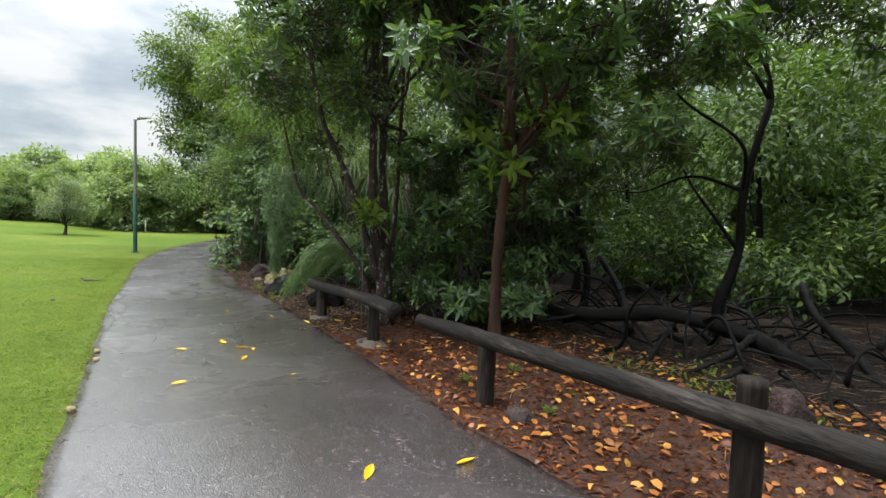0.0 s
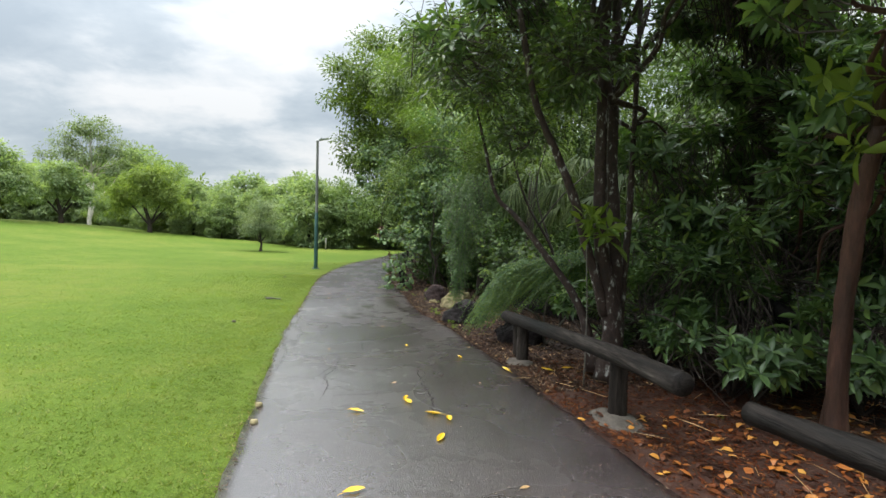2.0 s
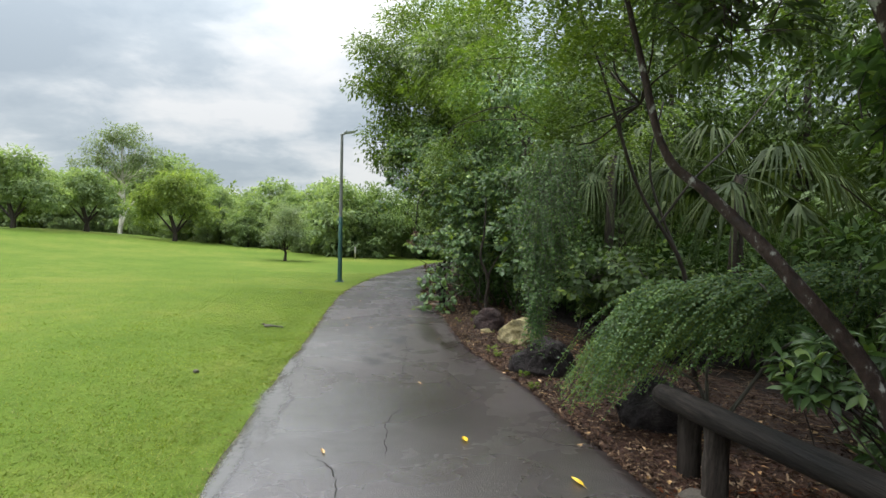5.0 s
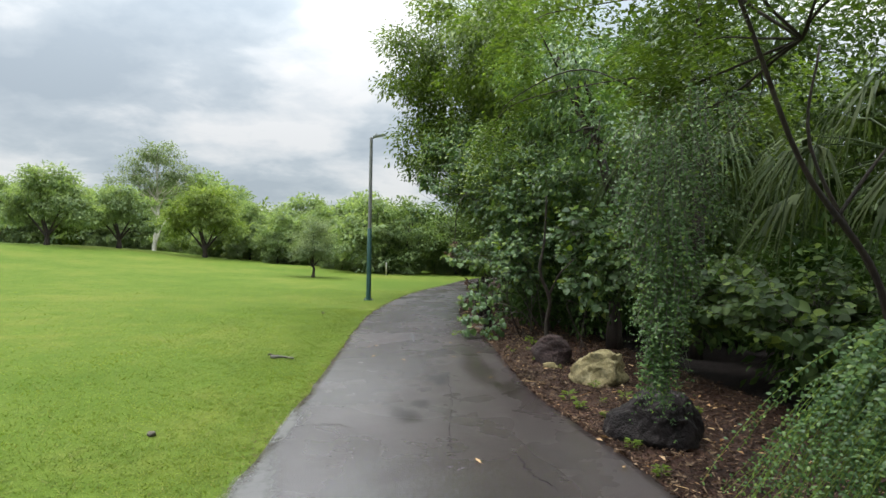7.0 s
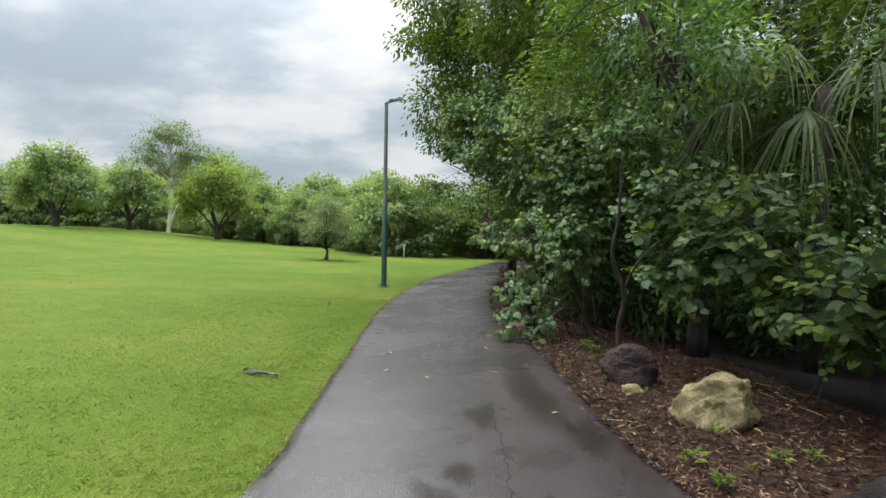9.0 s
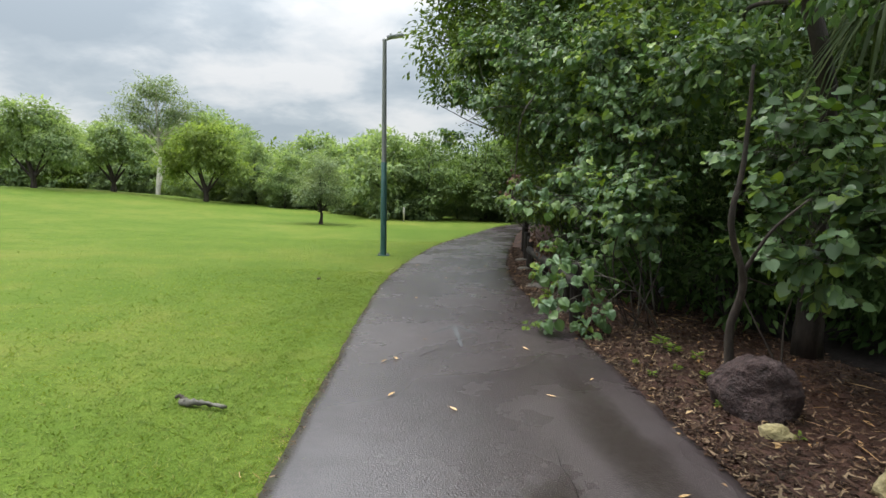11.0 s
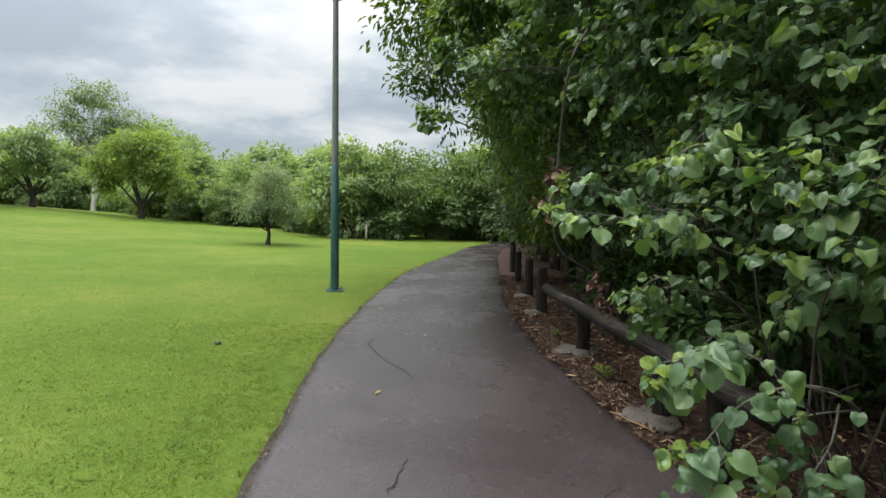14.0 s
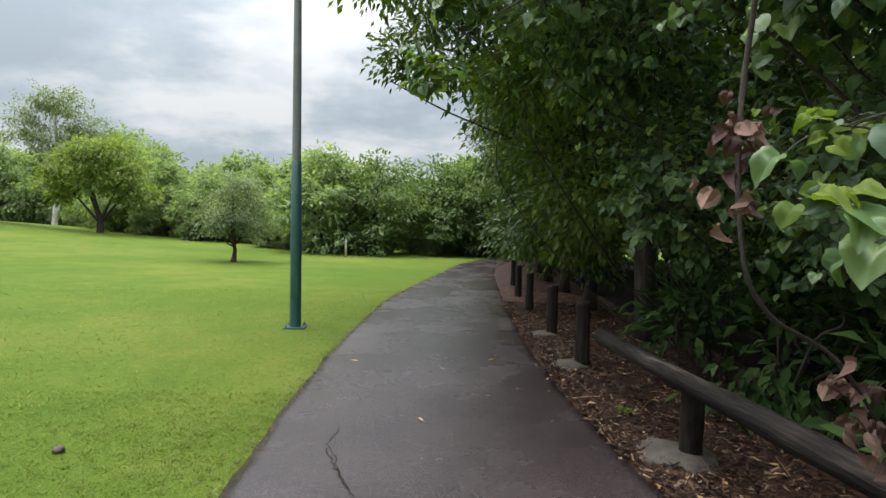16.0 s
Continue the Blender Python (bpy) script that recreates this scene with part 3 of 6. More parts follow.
def twigs_along(lines, r0, r1):
    """Thin three-sided twigs along lines (n, k, 3)."""
    n, k, _ = lines.shape
    d = unit(np.gradient(lines, axis=1))
    u = unit(np.cross(d, np.array([0.31, 0.17, 0.93])))
    w = np.cross(d, u)
    r = np.linspace(r0, r1, k)[None, :, None, None]
    a = np.arange(3) * 2 * math.pi / 3
    v = lines[:, :, None] + r * (np.cos(a)[None, None, :, None] * u[:, :, None] + np.sin(a)[None, None, :, None] * w[:, :, None])
    i, j, q = np.meshgrid(np.arange(n) * k * 3, np.arange(k - 1) * 3, np.arange(3), indexing="ij")
    a0, a1 = i + j + q, i + j + (q + 1) % 3
    return v.reshape(-1, 3), np.stack([a0, a1, a1 + 3, a0 + 3], -1).reshape(-1, 4)


def shoots(starts, ends, count, size, shape, arch=0.15, droop=0.4, bare=0.25, girth=0.005, stalk=0.35, tumble=0.35, lean=(0, 0, 0), tip=0.45):
    """Arching leafy shoots: leaves on short stalks by turns on either side, smaller towards the tip. Gives leaves and twigs."""
    n = len(starts)
    ln = np.linalg.norm(ends - starts, axis=1)[:, None]
    mid = (starts + ends) / 2 + np.array([0, 0, 1.0]) * arch * ln + rng.standard_normal((n, 3)) * 0.08 * ln

    def along(s):
        return (1 - s) ** 2 * starts[:, None] + 2 * s * (1 - s) * mid[:, None] + s**2 * ends[:, None]

    s = np.broadcast_to(np.linspace(bare, 1, count)[None, :, None], (n, count, 1)) + rng.uniform(-0.3, 0.3, (n, count, 1)) / count
    p = along(s)
    t = unit(2 * (1 - s) * (mid - starts)[:, None] + 2 * s * (ends - mid)[:, None])
    side = unit(np.cross(t, np.array([0, 0, 1.0])) + 1e-3)
    sign = np.where(np.arange(count) % 2, 1.0, -1.0)[None, :, None]
    way = unit(side * sign * 0.85 + t * 0.5 + rng.standard_normal(p.shape) * 0.28 + np.array([0, 0, -droop]))
    sz = size * rng.uniform(0.6, 1.2, (n, count, 1)) * (1 - tip * s**3)
    at = p + way * sz * stalk
    face = np.array([0, 0, 1.0]) + np.array(lean) + rng.standard_normal(p.shape) * tumble
    stems = twigs_along(along(np.broadcast_to(np.linspace(0, 1, 6)[None, :, None], (n, 6, 1))), girth, girth * 0.35)
    stalks = twigs_along(np.stack([p.reshape(-1, 3), at.reshape(-1, 3) + way.reshape(-1, 3) * 0.004], 1), girth * 0.3, girth * 0.2)
    return leaves(at.reshape(-1, 3), sz.reshape(-1), shape, way.reshape(-1, 3), face.reshape(-1, 3)), merge([stems, stalks])


def shoot_crown(lobes, per_m2, count, size, shape, keep=None, inner=0.25, **how):
    """Leafy shoots growing out of round lobes (x, y, z, rx, ry, rz)."""
    a, b = [], []
    for x, y, z, rx, ry, rz in lobes:
        area = 4 * math.pi * ((rx * ry) ** 1.6 / 3 + (rx * rz) ** 1.6 / 3 + (ry * rz) ** 1.6 / 3) ** (1 / 1.6)
        n = max(5, int(area * per_m2))
        d = unit(rng.standard_normal((n, 3)))
        r = rng.uniform(0.6, 1.15, n)[:, None]
        o, g = np.array([x, y, z]), np.array([rx, ry, rz])
        b.append(o + d * r * g)
        a.append(o + d * r * g * inner + rng.standard_normal((n, 3)) * 0.1 * g - np.array([0, 0, 0.25 * rz]))
    a, b = np.concatenate(a), np.concatenate(b)
    if keep is not None:
        ok = keep(b)
        a, b = a[ok], b[ok]
    return shoots(a, b, count, size, shape, **how)


def rosettes(lobes, per_m2, count, size, shape, shell=0.55, keep=None, bough=0.9, nod=0.0):
    """Twigs that end in whorls of leaves. Gives leaves and twigs."""
    at, out = lobe_clumps(lobes, per_m2, shell)
    if keep is not None:
        ok = keep(at)
        at, out = at[ok], out[ok]
    n = len(at)
    axis = unit(out * 0.5 + np.array([0, 0, 0.75 - nod]) + rng.standard_normal((n, 3)) * 0.4)
    u = unit(np.cross(axis, np.array([0.4, 0.3, 0.85])))
    w = np.cross(axis, u)
    a = (np.arange(count) * 2.4)[None] + rng.uniform(0, 6.28, (n, 1)) + rng.standard_normal((n, count)) * 0.2
    high = np.linspace(-0.25, 0.75, count)[None, :, None] + rng.standard_normal((n, count, 1)) * 0.15
    way = u[:, None] * np.cos(a)[..., None] + w[:, None] * np.sin(a)[..., None] + axis[:, None] * high + np.array([0, 0, -0.15])
    base = at[:, None] + axis[:, None] * size * 0.3 * high
    sz = size * rng.uniform(0.65, 1.2, (n, count)) * rng.uniform(0.75, 1.15, (n, 1))
    face = np.broadcast_to(axis[:, None], way.shape) + rng.standard_normal(way.shape) * 0.15
    root = at - axis * rng.uniform(0.25, 0.5, (n, 1)) - out * 0.2 + rng.standard_normal((n, 3)) * 0.06
    lines = np.stack([root, (root + at) / 2 + rng.standard_normal((n, 3)) * 0.03, at], 1)
    return leaves(base.reshape(-1, 3), sz.reshape(-1), shape, way.reshape(-1, 3), face.reshape(-1, 3)), twigs_along(lines, 0.007, 0.004)


def fronds(starts, ends, pairs, size, arch=0.3, facing=(0, 0, 1.0)):
    """Arching compound fronds: a thin rib with small oval leaflets in pairs. Gives leaflets and ribs."""
    n = len(starts)
    ln = np.linalg.norm(ends - starts, axis=1)[:, None]
    mid = starts * 0.55 + ends * 0.45 + np.array([0, 0, 1.0]) * arch * ln + rng.standard_normal((n, 3)) * 0.06 * ln
    s = np.linspace(0.06, 1, pairs)[None, :, None]
    p = (1 - s) ** 2 * starts[:, None] + 2 * s * (1 - s) * mid[:, None] + s**2 * ends[:, None]
    t = unit(np.gradient(p, axis=1))
    up = np.array(facing) + rng.standard_normal((n, 1, 3)) * 0.3
    side = unit(np.cross(t, up))
    at, way, face = [], [], []
    for sign in (-1, 1):
        at.append(p + rng.standard_normal(p.shape) * 0.007)
        way.append(side * sign + t * 0.45 + rng.standard_normal(p.shape) * 0.2 + np.array([0, 0, -0.12]))
        face.append(np.broadcast_to(up, p.shape) + rng.standard_normal(p.shape) * 0.24)
    at, way, face = (np.concatenate(q).reshape(-1, 3) for q in (at, way, face))
    taper = np.tile(np.broadcast_to(1 - 0.45 * s**2, (n, pairs, 1)).ravel(), 2)
    return leaves(at, size * taper * rng.uniform(0.75, 1.25, len(at)), (OVAL[0] * np.array([1, 1.35, 1]), OVAL[1]), way, face), twigs_along(p[:, ::3], 0.0035, 0.0015)


# ---- the lie of the land ----
def smooth_interp(y, ys, xs):
    """A smooth line through (ys, xs), straight beyond its ends."""
    ys, xs = np.asarray(ys, float), np.asarray(xs, float)
    m = np.gradient(xs, ys)
    y = np.asarray(y, float)
    i = np.clip(np.searchsorted(ys, y) - 1, 0, len(ys) - 2)
    h = ys[i + 1] - ys[i]
    t = np.clip((y - ys[i]) / h, 0, 1)
    v = (2 * t**3 - 3 * t**2 + 1) * xs[i] + (t**3 - 2 * t**2 + t) * h * m[i] + (3 * t**2 - 2 * t**3) * xs[i + 1] + (t**3 - t**2) * h * m[i + 1]
    return v + np.where(y < ys[0], (y - ys[0]) * m[0], 0) + np.where(y > ys[-1], (y - ys[-1]) * m[-1], 0)


def left_edge(y):
    return smooth_interp(y, [-14, 3.2, 5, 7, 11, 14.7, 18.5, 20.5, 22.6, 26, 28.2, 31.2, 34.5, 39.5, 46], [0.6, -0.72, -0.84, -1.0, -1.31, -1.45, -1.57, -1.59, -1.48, -1.12, -0.8, -0.12, 0.75, 2.0, 4.6])


def right_edge(y):
    return smooth_interp(y, [-14, 2.1, 3.1, 4.7, 6.1, 9, 11.6, 13.2, 16.7, 19.3, 21.2, 23, 26.4, 31, 34, 39, 46], [4.4, 1.97, 1.83, 1.75, 1.72, 1.57, 1.38, 1.14, 1.02, 0.82, 0.8, 0.93, 1.38, 2.1, 2.6, 3.7, 6.4])


def land(x, y):
    """Height of the ground."""
    x, y = np.asarray(x, float), np.asarray(y, float)
    z = smooth_interp(y, [-30, -10, 0, 4, 6, 9, 12.7, 15.4, 20, 25, 32, 60, 400], [0.1, 0.06, 0.02, -0.04, -0.12, -0.24, -0.37, -0.4, -0.42, -0.45, -0.5, -0.55, -0.55])
    yc = np.clip(y, -20, 50)
    d = np.maximum(left_edge(yc) - x, 0)
    near = 0.13 * np.clip(d - 0.1, 0, 2.6) / 2.6 * np.exp(-((y - 13) / 9.0) ** 2)
    far = np.where(d < 34, 0.0015 * d**2, 0.0015 * 34**2 + 0.015 * (np.minimum(d, 60) - 34))
    far = far * (1 - 0.4 * np.clip((y - 53) / 17, 0, 1))
    e = np.maximum(x - right_edge(yc), 0)
    bed = np.where(y > 12, -0.06 * np.clip(e - 0.6, 0, 3.0) * np.clip((y - 12) / 5, 0, 1), 0) + 0.07 * np.clip(e - 1.5, 0, 2) / 2 * np.clip((9 - y) / 4, 0, 1)
    return z + near + far + bed


def on_land(x, y, dz=0.0):
    return (x, y, float(land(x, y)) + dz)


def sheet(xs, ys, dz, rough=0.0):
    """A sheet over the land, xs (n, m) and ys (n, m)."""
    n, m = xs.shape
    z = land(xs, ys) + dz
    if rough:
        z = z + rough * rng.standard_normal(z.shape)
    v = np.stack([xs, ys, z], -1).reshape(-1, 3)
    i, j = np.meshgrid(np.arange(n - 1), np.arange(m - 1), indexing="ij")
    a = i * m + j
    return v, np.stack([a, a + 1, a + m + 1, a + m], -1).reshape(-1, 4)


def spaced(lo, hi, fine_lo, fine_hi, step, grow=1.25):
    a = list(np.arange(fine_lo, fine_hi + 1e-6, step))
    s = step
    while a[-1] < hi:
        s *= grow
        a.append(min(a[-1] + s, hi))
    s = step
    while a[0] > lo:
        s *= grow
        a.insert(0, max(a[0] - s, lo))
    return np.array(a)


gx, gy = np.meshgrid(spaced(-900, 900, -16, 12, 0.5), spaced(-400, 1500, -14, 60, 0.5), indexing="xy")
ground = part("ground", sheet(gx, gy, 0.0), MAT["lawn"], None, "", True)
tagged(ground, "bright green mown lawn rising gently to a low crest", "ground", "", "structure")

rows_y = np.arange(-14, 47.01, 0.2)
ragged = 0.035 * np.array([noise.noise(Vector((3.1, v * 1.7, 0))) + 0.5 * noise.noise(Vector((9.1, v * 6, 0))) for v in rows_y])
ragged_r = 0.035 * np.array([noise.noise(Vector((23.1, v * 1.7, 0))) + 0.5 * noise.noise(Vector((29.1, v * 6, 0))) for v in rows_y])
lx, rx_ = left_edge(rows_y) + ragged, right_edge(rows_y) + ragged_r
f = np.array([0, 0, 0.04, 0.2, 0.35, 0.5, 0.65, 0.8, 0.96, 1, 1])
px = lx[:, None] + (rx_ - lx)[:, None] * f[None]
pv, pf = sheet(px, np.repeat(rows_y[:, None], len(f), 1), 0.03)
pv = pv.reshape(len(rows_y), len(f), 3)
pv[:, [0, -1], 2] -= 0.06
pv[:, [1, -2], 2] -= 0.012
path = part("path", (pv.reshape(-1, 3), pf), MAT["asphalt"], None, "", True)
tagged(path, "wet dark asphalt footpath curving between lawn and bush", "footpath", "", "structure")

far_x = np.concatenate([np.linspace(0, 3, 22), np.linspace(3.4, 45, 26)])
bx = (rx_ - 0.01)[:, None] + far_x[None]
bed_geo = sheet(bx, np.repeat(rows_y[:, None], len(far_x), 1), 0.016, 0.006)
bv = bed_geo[0]
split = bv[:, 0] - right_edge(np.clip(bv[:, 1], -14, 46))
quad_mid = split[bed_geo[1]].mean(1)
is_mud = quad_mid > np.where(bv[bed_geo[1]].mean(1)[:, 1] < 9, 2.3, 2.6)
bed = part("planting_bed", (bv, bed_geo[1][~is_mud]), MAT["mulch"], None, "", True)
tagged(bed, "red-brown bark mulch bed along the path", "garden bed", "", "structure")
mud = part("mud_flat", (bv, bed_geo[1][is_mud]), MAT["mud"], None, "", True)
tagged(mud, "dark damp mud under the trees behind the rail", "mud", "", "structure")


# ---- trees and shrubs ----
def plant(name, base, stems, foliage, leaf_mat, bark_mat, label, category="tree", group="", stem_name="trunk", flare=0.05, more=()):
    """A woody plant: stems as (points, r0, r1), the first ones trunks, and one or more leaf meshes."""
    ob = thing(name, base, label, category, group)
    for k, (pts, r0, r1) in enumerate(stems):
        big = r0 > 0.045
        part(stem_name if big else "branch", tube(pts, r0, r1, 10 if big else 6, 6, 0.07, flare if pts[0][2] < base[2] + 0.15 and big else 0), MAT[bark_mat], ob, "", True)
    for geo in foliage if isinstance(foliage, list) else [foliage]:
        part("crown", geo, MAT[leaf_mat], ob, "", True)
    for geo, mat in more:
        part("foliage", geo, MAT[mat], ob, "", True)
    return ob


def limbs(origin, targets, r0=0.035, r1=0.008, sag=0.15, wander=0.07):
    """Wandering branches from one place towards others."""
    out = []
    o = np.array(origin, float)
    for t in targets:
        t = np.array(t, float) + rng.standard_normal(3) * 0.2
        ln = np.linalg.norm(t - o)
        pts = [o]
        for s in (0.25, 0.5, 0.75):
            pts.append(o + (t - o) * s + rng.standard_normal(3) * wander * ln + np.array([0, 0, sag * math.sin(math.pi * s)]))
        out.append((pts + [t], r0, r1))
    return out


def clear_of_walk(p):
    """True where a leaf may hang: off the way that people walk."""
    inside = (p[:, 0] < right_edge(np.clip(p[:, 1], -14, 46)) - 0.15) & (p[:, 2] < 2.2 + 0.02 * p[:, 1])
    return ~inside


def near_side():
    z0 = float(land(2.3, 6.8))
    # many-stemmed tree by the second rail
    b = (2.6, 7.42, z0)
    stems = [
        ([b, (2.6, 7.41, 0.45), (2.52, 7.4, 0.85), (2.42, 7.38, 1.3), (2.36, 7.34, 2.2), (2.3, 7.2, 5.5)], 0.125, 0.045),
        ([(2.6, 7.44, 0.5), (2.62, 7.44, 0.95), (2.6, 7.45, 1.5), (2.54, 7.45, 2.4), (2.56, 7.5, 5.2)], 0.095, 0.045),
        ([(2.5, 7.4, 0.55), (2.38, 7.38, 0.95), (2.24, 7.36, 1.3), (2.12, 7.36, 1.72), (1.9, 7.34, 2.2), (1.62, 7.3, 2.75), (1.4, 7.2, 3.6)], 0.06, 0.03),
        ([(2.72, 7.5, z0), (2.74, 7.5, 0.8), (2.78, 7.5, 1.4), (2.86, 7.6, 2.6), (3.0, 7.8, 5.0)], 0.045, 0.025),
        ([(2.5, 7.6, -0.1), (2.36, 7.75, 0.6), (1.98, 7.95, 1.2), (1.72, 8.2, 1.6), (1.5, 8.3, 1.85), (1.36, 8.35, 2.4), (1.25, 8.4, 2.9)], 0.05, 0.012),
    ]
    lobes = [(2.9, 7.3, 5.2, 2.1, 2.0, 1.5), (1.5, 7.8, 4.7, 1.2, 1.6, 1.3), (3.0, 6.0, 3.9, 1.3, 1.1, 1.0), (2.4, 8.5, 3.9, 1.0, 1.1, 0.8), (3.6, 7.9, 2.2, 0.9, 0.9, 1.0)]
    hanging = [(1.35, 8.2, 3.3, 0.95, 1.1, 0.6), (1.95, 6.9, 3.1, 0.7, 0.7, 0.45), (1.0, 9.2, 3.9, 0.9, 1.0, 0.7), (1.7, 8.0, 2.55, 0.5, 0.5, 0.35)]
    for x, y, z, *_ in lobes:
        stems += limbs((2.45, 7.3, 2.8), [(x, y, z)] * 2)
    foliage, twigs = rosettes(lobes, 26, 8, 0.15, LANCE, 0.65, clear_of_walk)
    bright, more_twigs = shoot_crown(hanging, 15, 9, 0.13, LANCE, clear_of_walk, droop=0.5, tumble=0.4)
    plant("multi_stemmed_tree", b, stems, foliage, "leaf_whorl", "lichen_bark", "dark tree with several lichen-spotted stems beside the rail", more=[(twigs, "bark"), (bright, "leaf_oval"), (more_twigs, "bark")])
    # dark tree close behind it
    b = on_land(4.9, 8.3)
    stems = [([b, (4.85, 8.3, 1.2), (4.9, 8.2, 2.8), (4.7, 8.1, 5.0)], 0.08, 0.035)]
    lobes = [(4.8, 8.3, 4.6, 1.4, 1.3, 1.3), (5.6, 7.6, 3.4, 1.0, 1.0, 0.9), (4.4, 9.2, 3.0, 0.9, 0.9, 0.9), (4.1, 7.5, 3.3, 0.8, 0.7, 0.7), (4.6, 7.6, 2.2, 0.9, 0.8, 0.7), (3.7, 7.0, 4.0, 0.8, 0.7, 0.6)]
    for x, y, z, *_ in lobes:
        stems += limbs((4.88, 8.25, 2.4), [(x, y, z)] * 2)
    foliage, twigs = rosettes(lobes, 34, 8, 0.17, LANCE, 0.8)
    plant("dark_leaved_tree", b, stems, foliage, "leaf_whorl", "bark", "dense tree with dark glossy leaves behind the rail", more=[(twigs, "bark")])
    # low sprigs on its stems
    b2 = (2.2, 7.2, float(land(2.2, 7.2)))
    plant("sapling", b2, [([b2, (2.2, 7.18, 0.6), (2.15, 7.15, 1.4)], 0.008, 0.005)],
          rosettes([(2.15, 7.12, 1.56, 0.2, 0.16, 0.1)], 26, 7, 0.21, LANCE)[0], "leaf_lime", "grey_stem",
          "young sapling with large fresh green leaves", "sapling")
    # reddish tree behind the first rail
    b = (3.34, 5.42, float(land(3.34, 5.42)))
    stems = [([b, (3.33, 5.4, 0.7), (3.3, 5.3, 1.6), (3.28, 5.15, 2.2)], 0.07, 0.055), ([(3.28, 5.15, 2.2), (3.1, 4.9, 3.0), (2.9, 4.7, 4.4)], 0.06, 0.03), ([(3.28, 5.15, 2.15), (3.7, 5.0, 2.7), (4.2, 4.8, 3.8)], 0.055, 0.025)]
    lobes = [(3.3, 4.9, 4.6, 1.9, 1.7, 1.5), (4.4, 4.6, 3.8, 1.3, 1.3, 1.1), (2.6, 4.6, 3.1, 0.7, 0.7, 0.6), (4.0, 6.6, 1.3, 1.0, 0.9, 1.0), (3.9, 5.6, 2.4, 0.9, 0.9, 0.7)]
    for x, y, z, *_ in lobes:
        stems += limbs((3.3, 5.15, 2.2), [(x, y, z)] * 2)
    foliage, twigs = rosettes(lobes, 17, 8, 0.165, LANCE, 0.65, clear_of_walk)
    plant("red_barked_tree", b, stems, foliage, "leaf_whorl", "red_bark", "slim tree with peeling reddish bark and glossy leaves",
          more=[(rosettes([(3.6, 5.0, 2.6, 0.3, 0.3, 0.2), (3.05, 4.9, 2.2, 0.22, 0.22, 0.25), (4.1, 5.6, 2.7, 0.3, 0.3, 0.2)], 9, 8, 0.2, LANCE)[0], "leaf_lime"), (twigs, "bark")])
    # low dark bushes behind the rails and shrubs
    for x, y, r, h in ((5.4, 15.2, 1.3, 1.3), (2.6, 18.8, 0.5, 0.6), (2.3, 19.9, 0.6, 0.6), (2.4, 21.2, 0.6, 0.7), (2.6, 22.6, 0.6, 0.7), (3.1, 18.0, 0.7, 0.9), (3.1, 20.4, 0.7, 0.9), (5.2, 17.6, 1.3, 1.3), (5.0, 19.6, 1.2, 1.2), (4.8, 21.6, 1.2, 1.3), (4.6, 23.6, 1.2, 1.3), (4.9, 13.2, 1.1, 1.2), (5.6, 11.4, 1.3, 1.4), (7.2, 14.2, 1.4, 1.4), (10.5, 6.0, 1.6, 1.3), (12.0, 3.6, 1.6, 1.3), (10.0, 8.6, 1.6, 1.4), (13.2, 6.4, 1.8, 1.5), (12.8, 0.8, 1.7, 1.4), (9.6, 1.2, 1.3, 1.0), (15.2, 4.0, 1.8, 1.6), (11.5, 10.5, 1.8, 1.5),  (7.0, 18.6, 1.4, 1.4), (6.8, 21.4, 1.4, 1.4), (3.5, 6.7, 0.8, 0.8), (3.4, 7.9, 0.9, 1.1), (4.6, 7.0, 1.1, 1.5), (5.0, 9.0, 1.2, 1.5), (3.7, 8.4, 0.7, 1.0), (4.2, 6.0, 0.6, 0.9)):
        b = on_land(x, y)
        close = y < 10 and x < 5.5
        ball = [(x, y, b[2] + h * 0.75, r, r, h * 0.75)]
        stems = limbs((x, y, b[2]), [(x + rng.normal() * 0.3, y + rng.normal() * 0.3, b[2] + h) for _ in range(5)], 0.018, 0.006)
        if close:
            foliage, twigs = rosettes(ball, 34, 8, 0.14, LANCE, 0.6)
        else:
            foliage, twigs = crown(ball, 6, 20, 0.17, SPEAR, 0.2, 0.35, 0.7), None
        # leaf colour goes by place; leaf_shade has the understory's shade in its green
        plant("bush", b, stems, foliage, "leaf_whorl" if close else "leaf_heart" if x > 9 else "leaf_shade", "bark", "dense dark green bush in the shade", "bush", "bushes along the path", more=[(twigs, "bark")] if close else ())


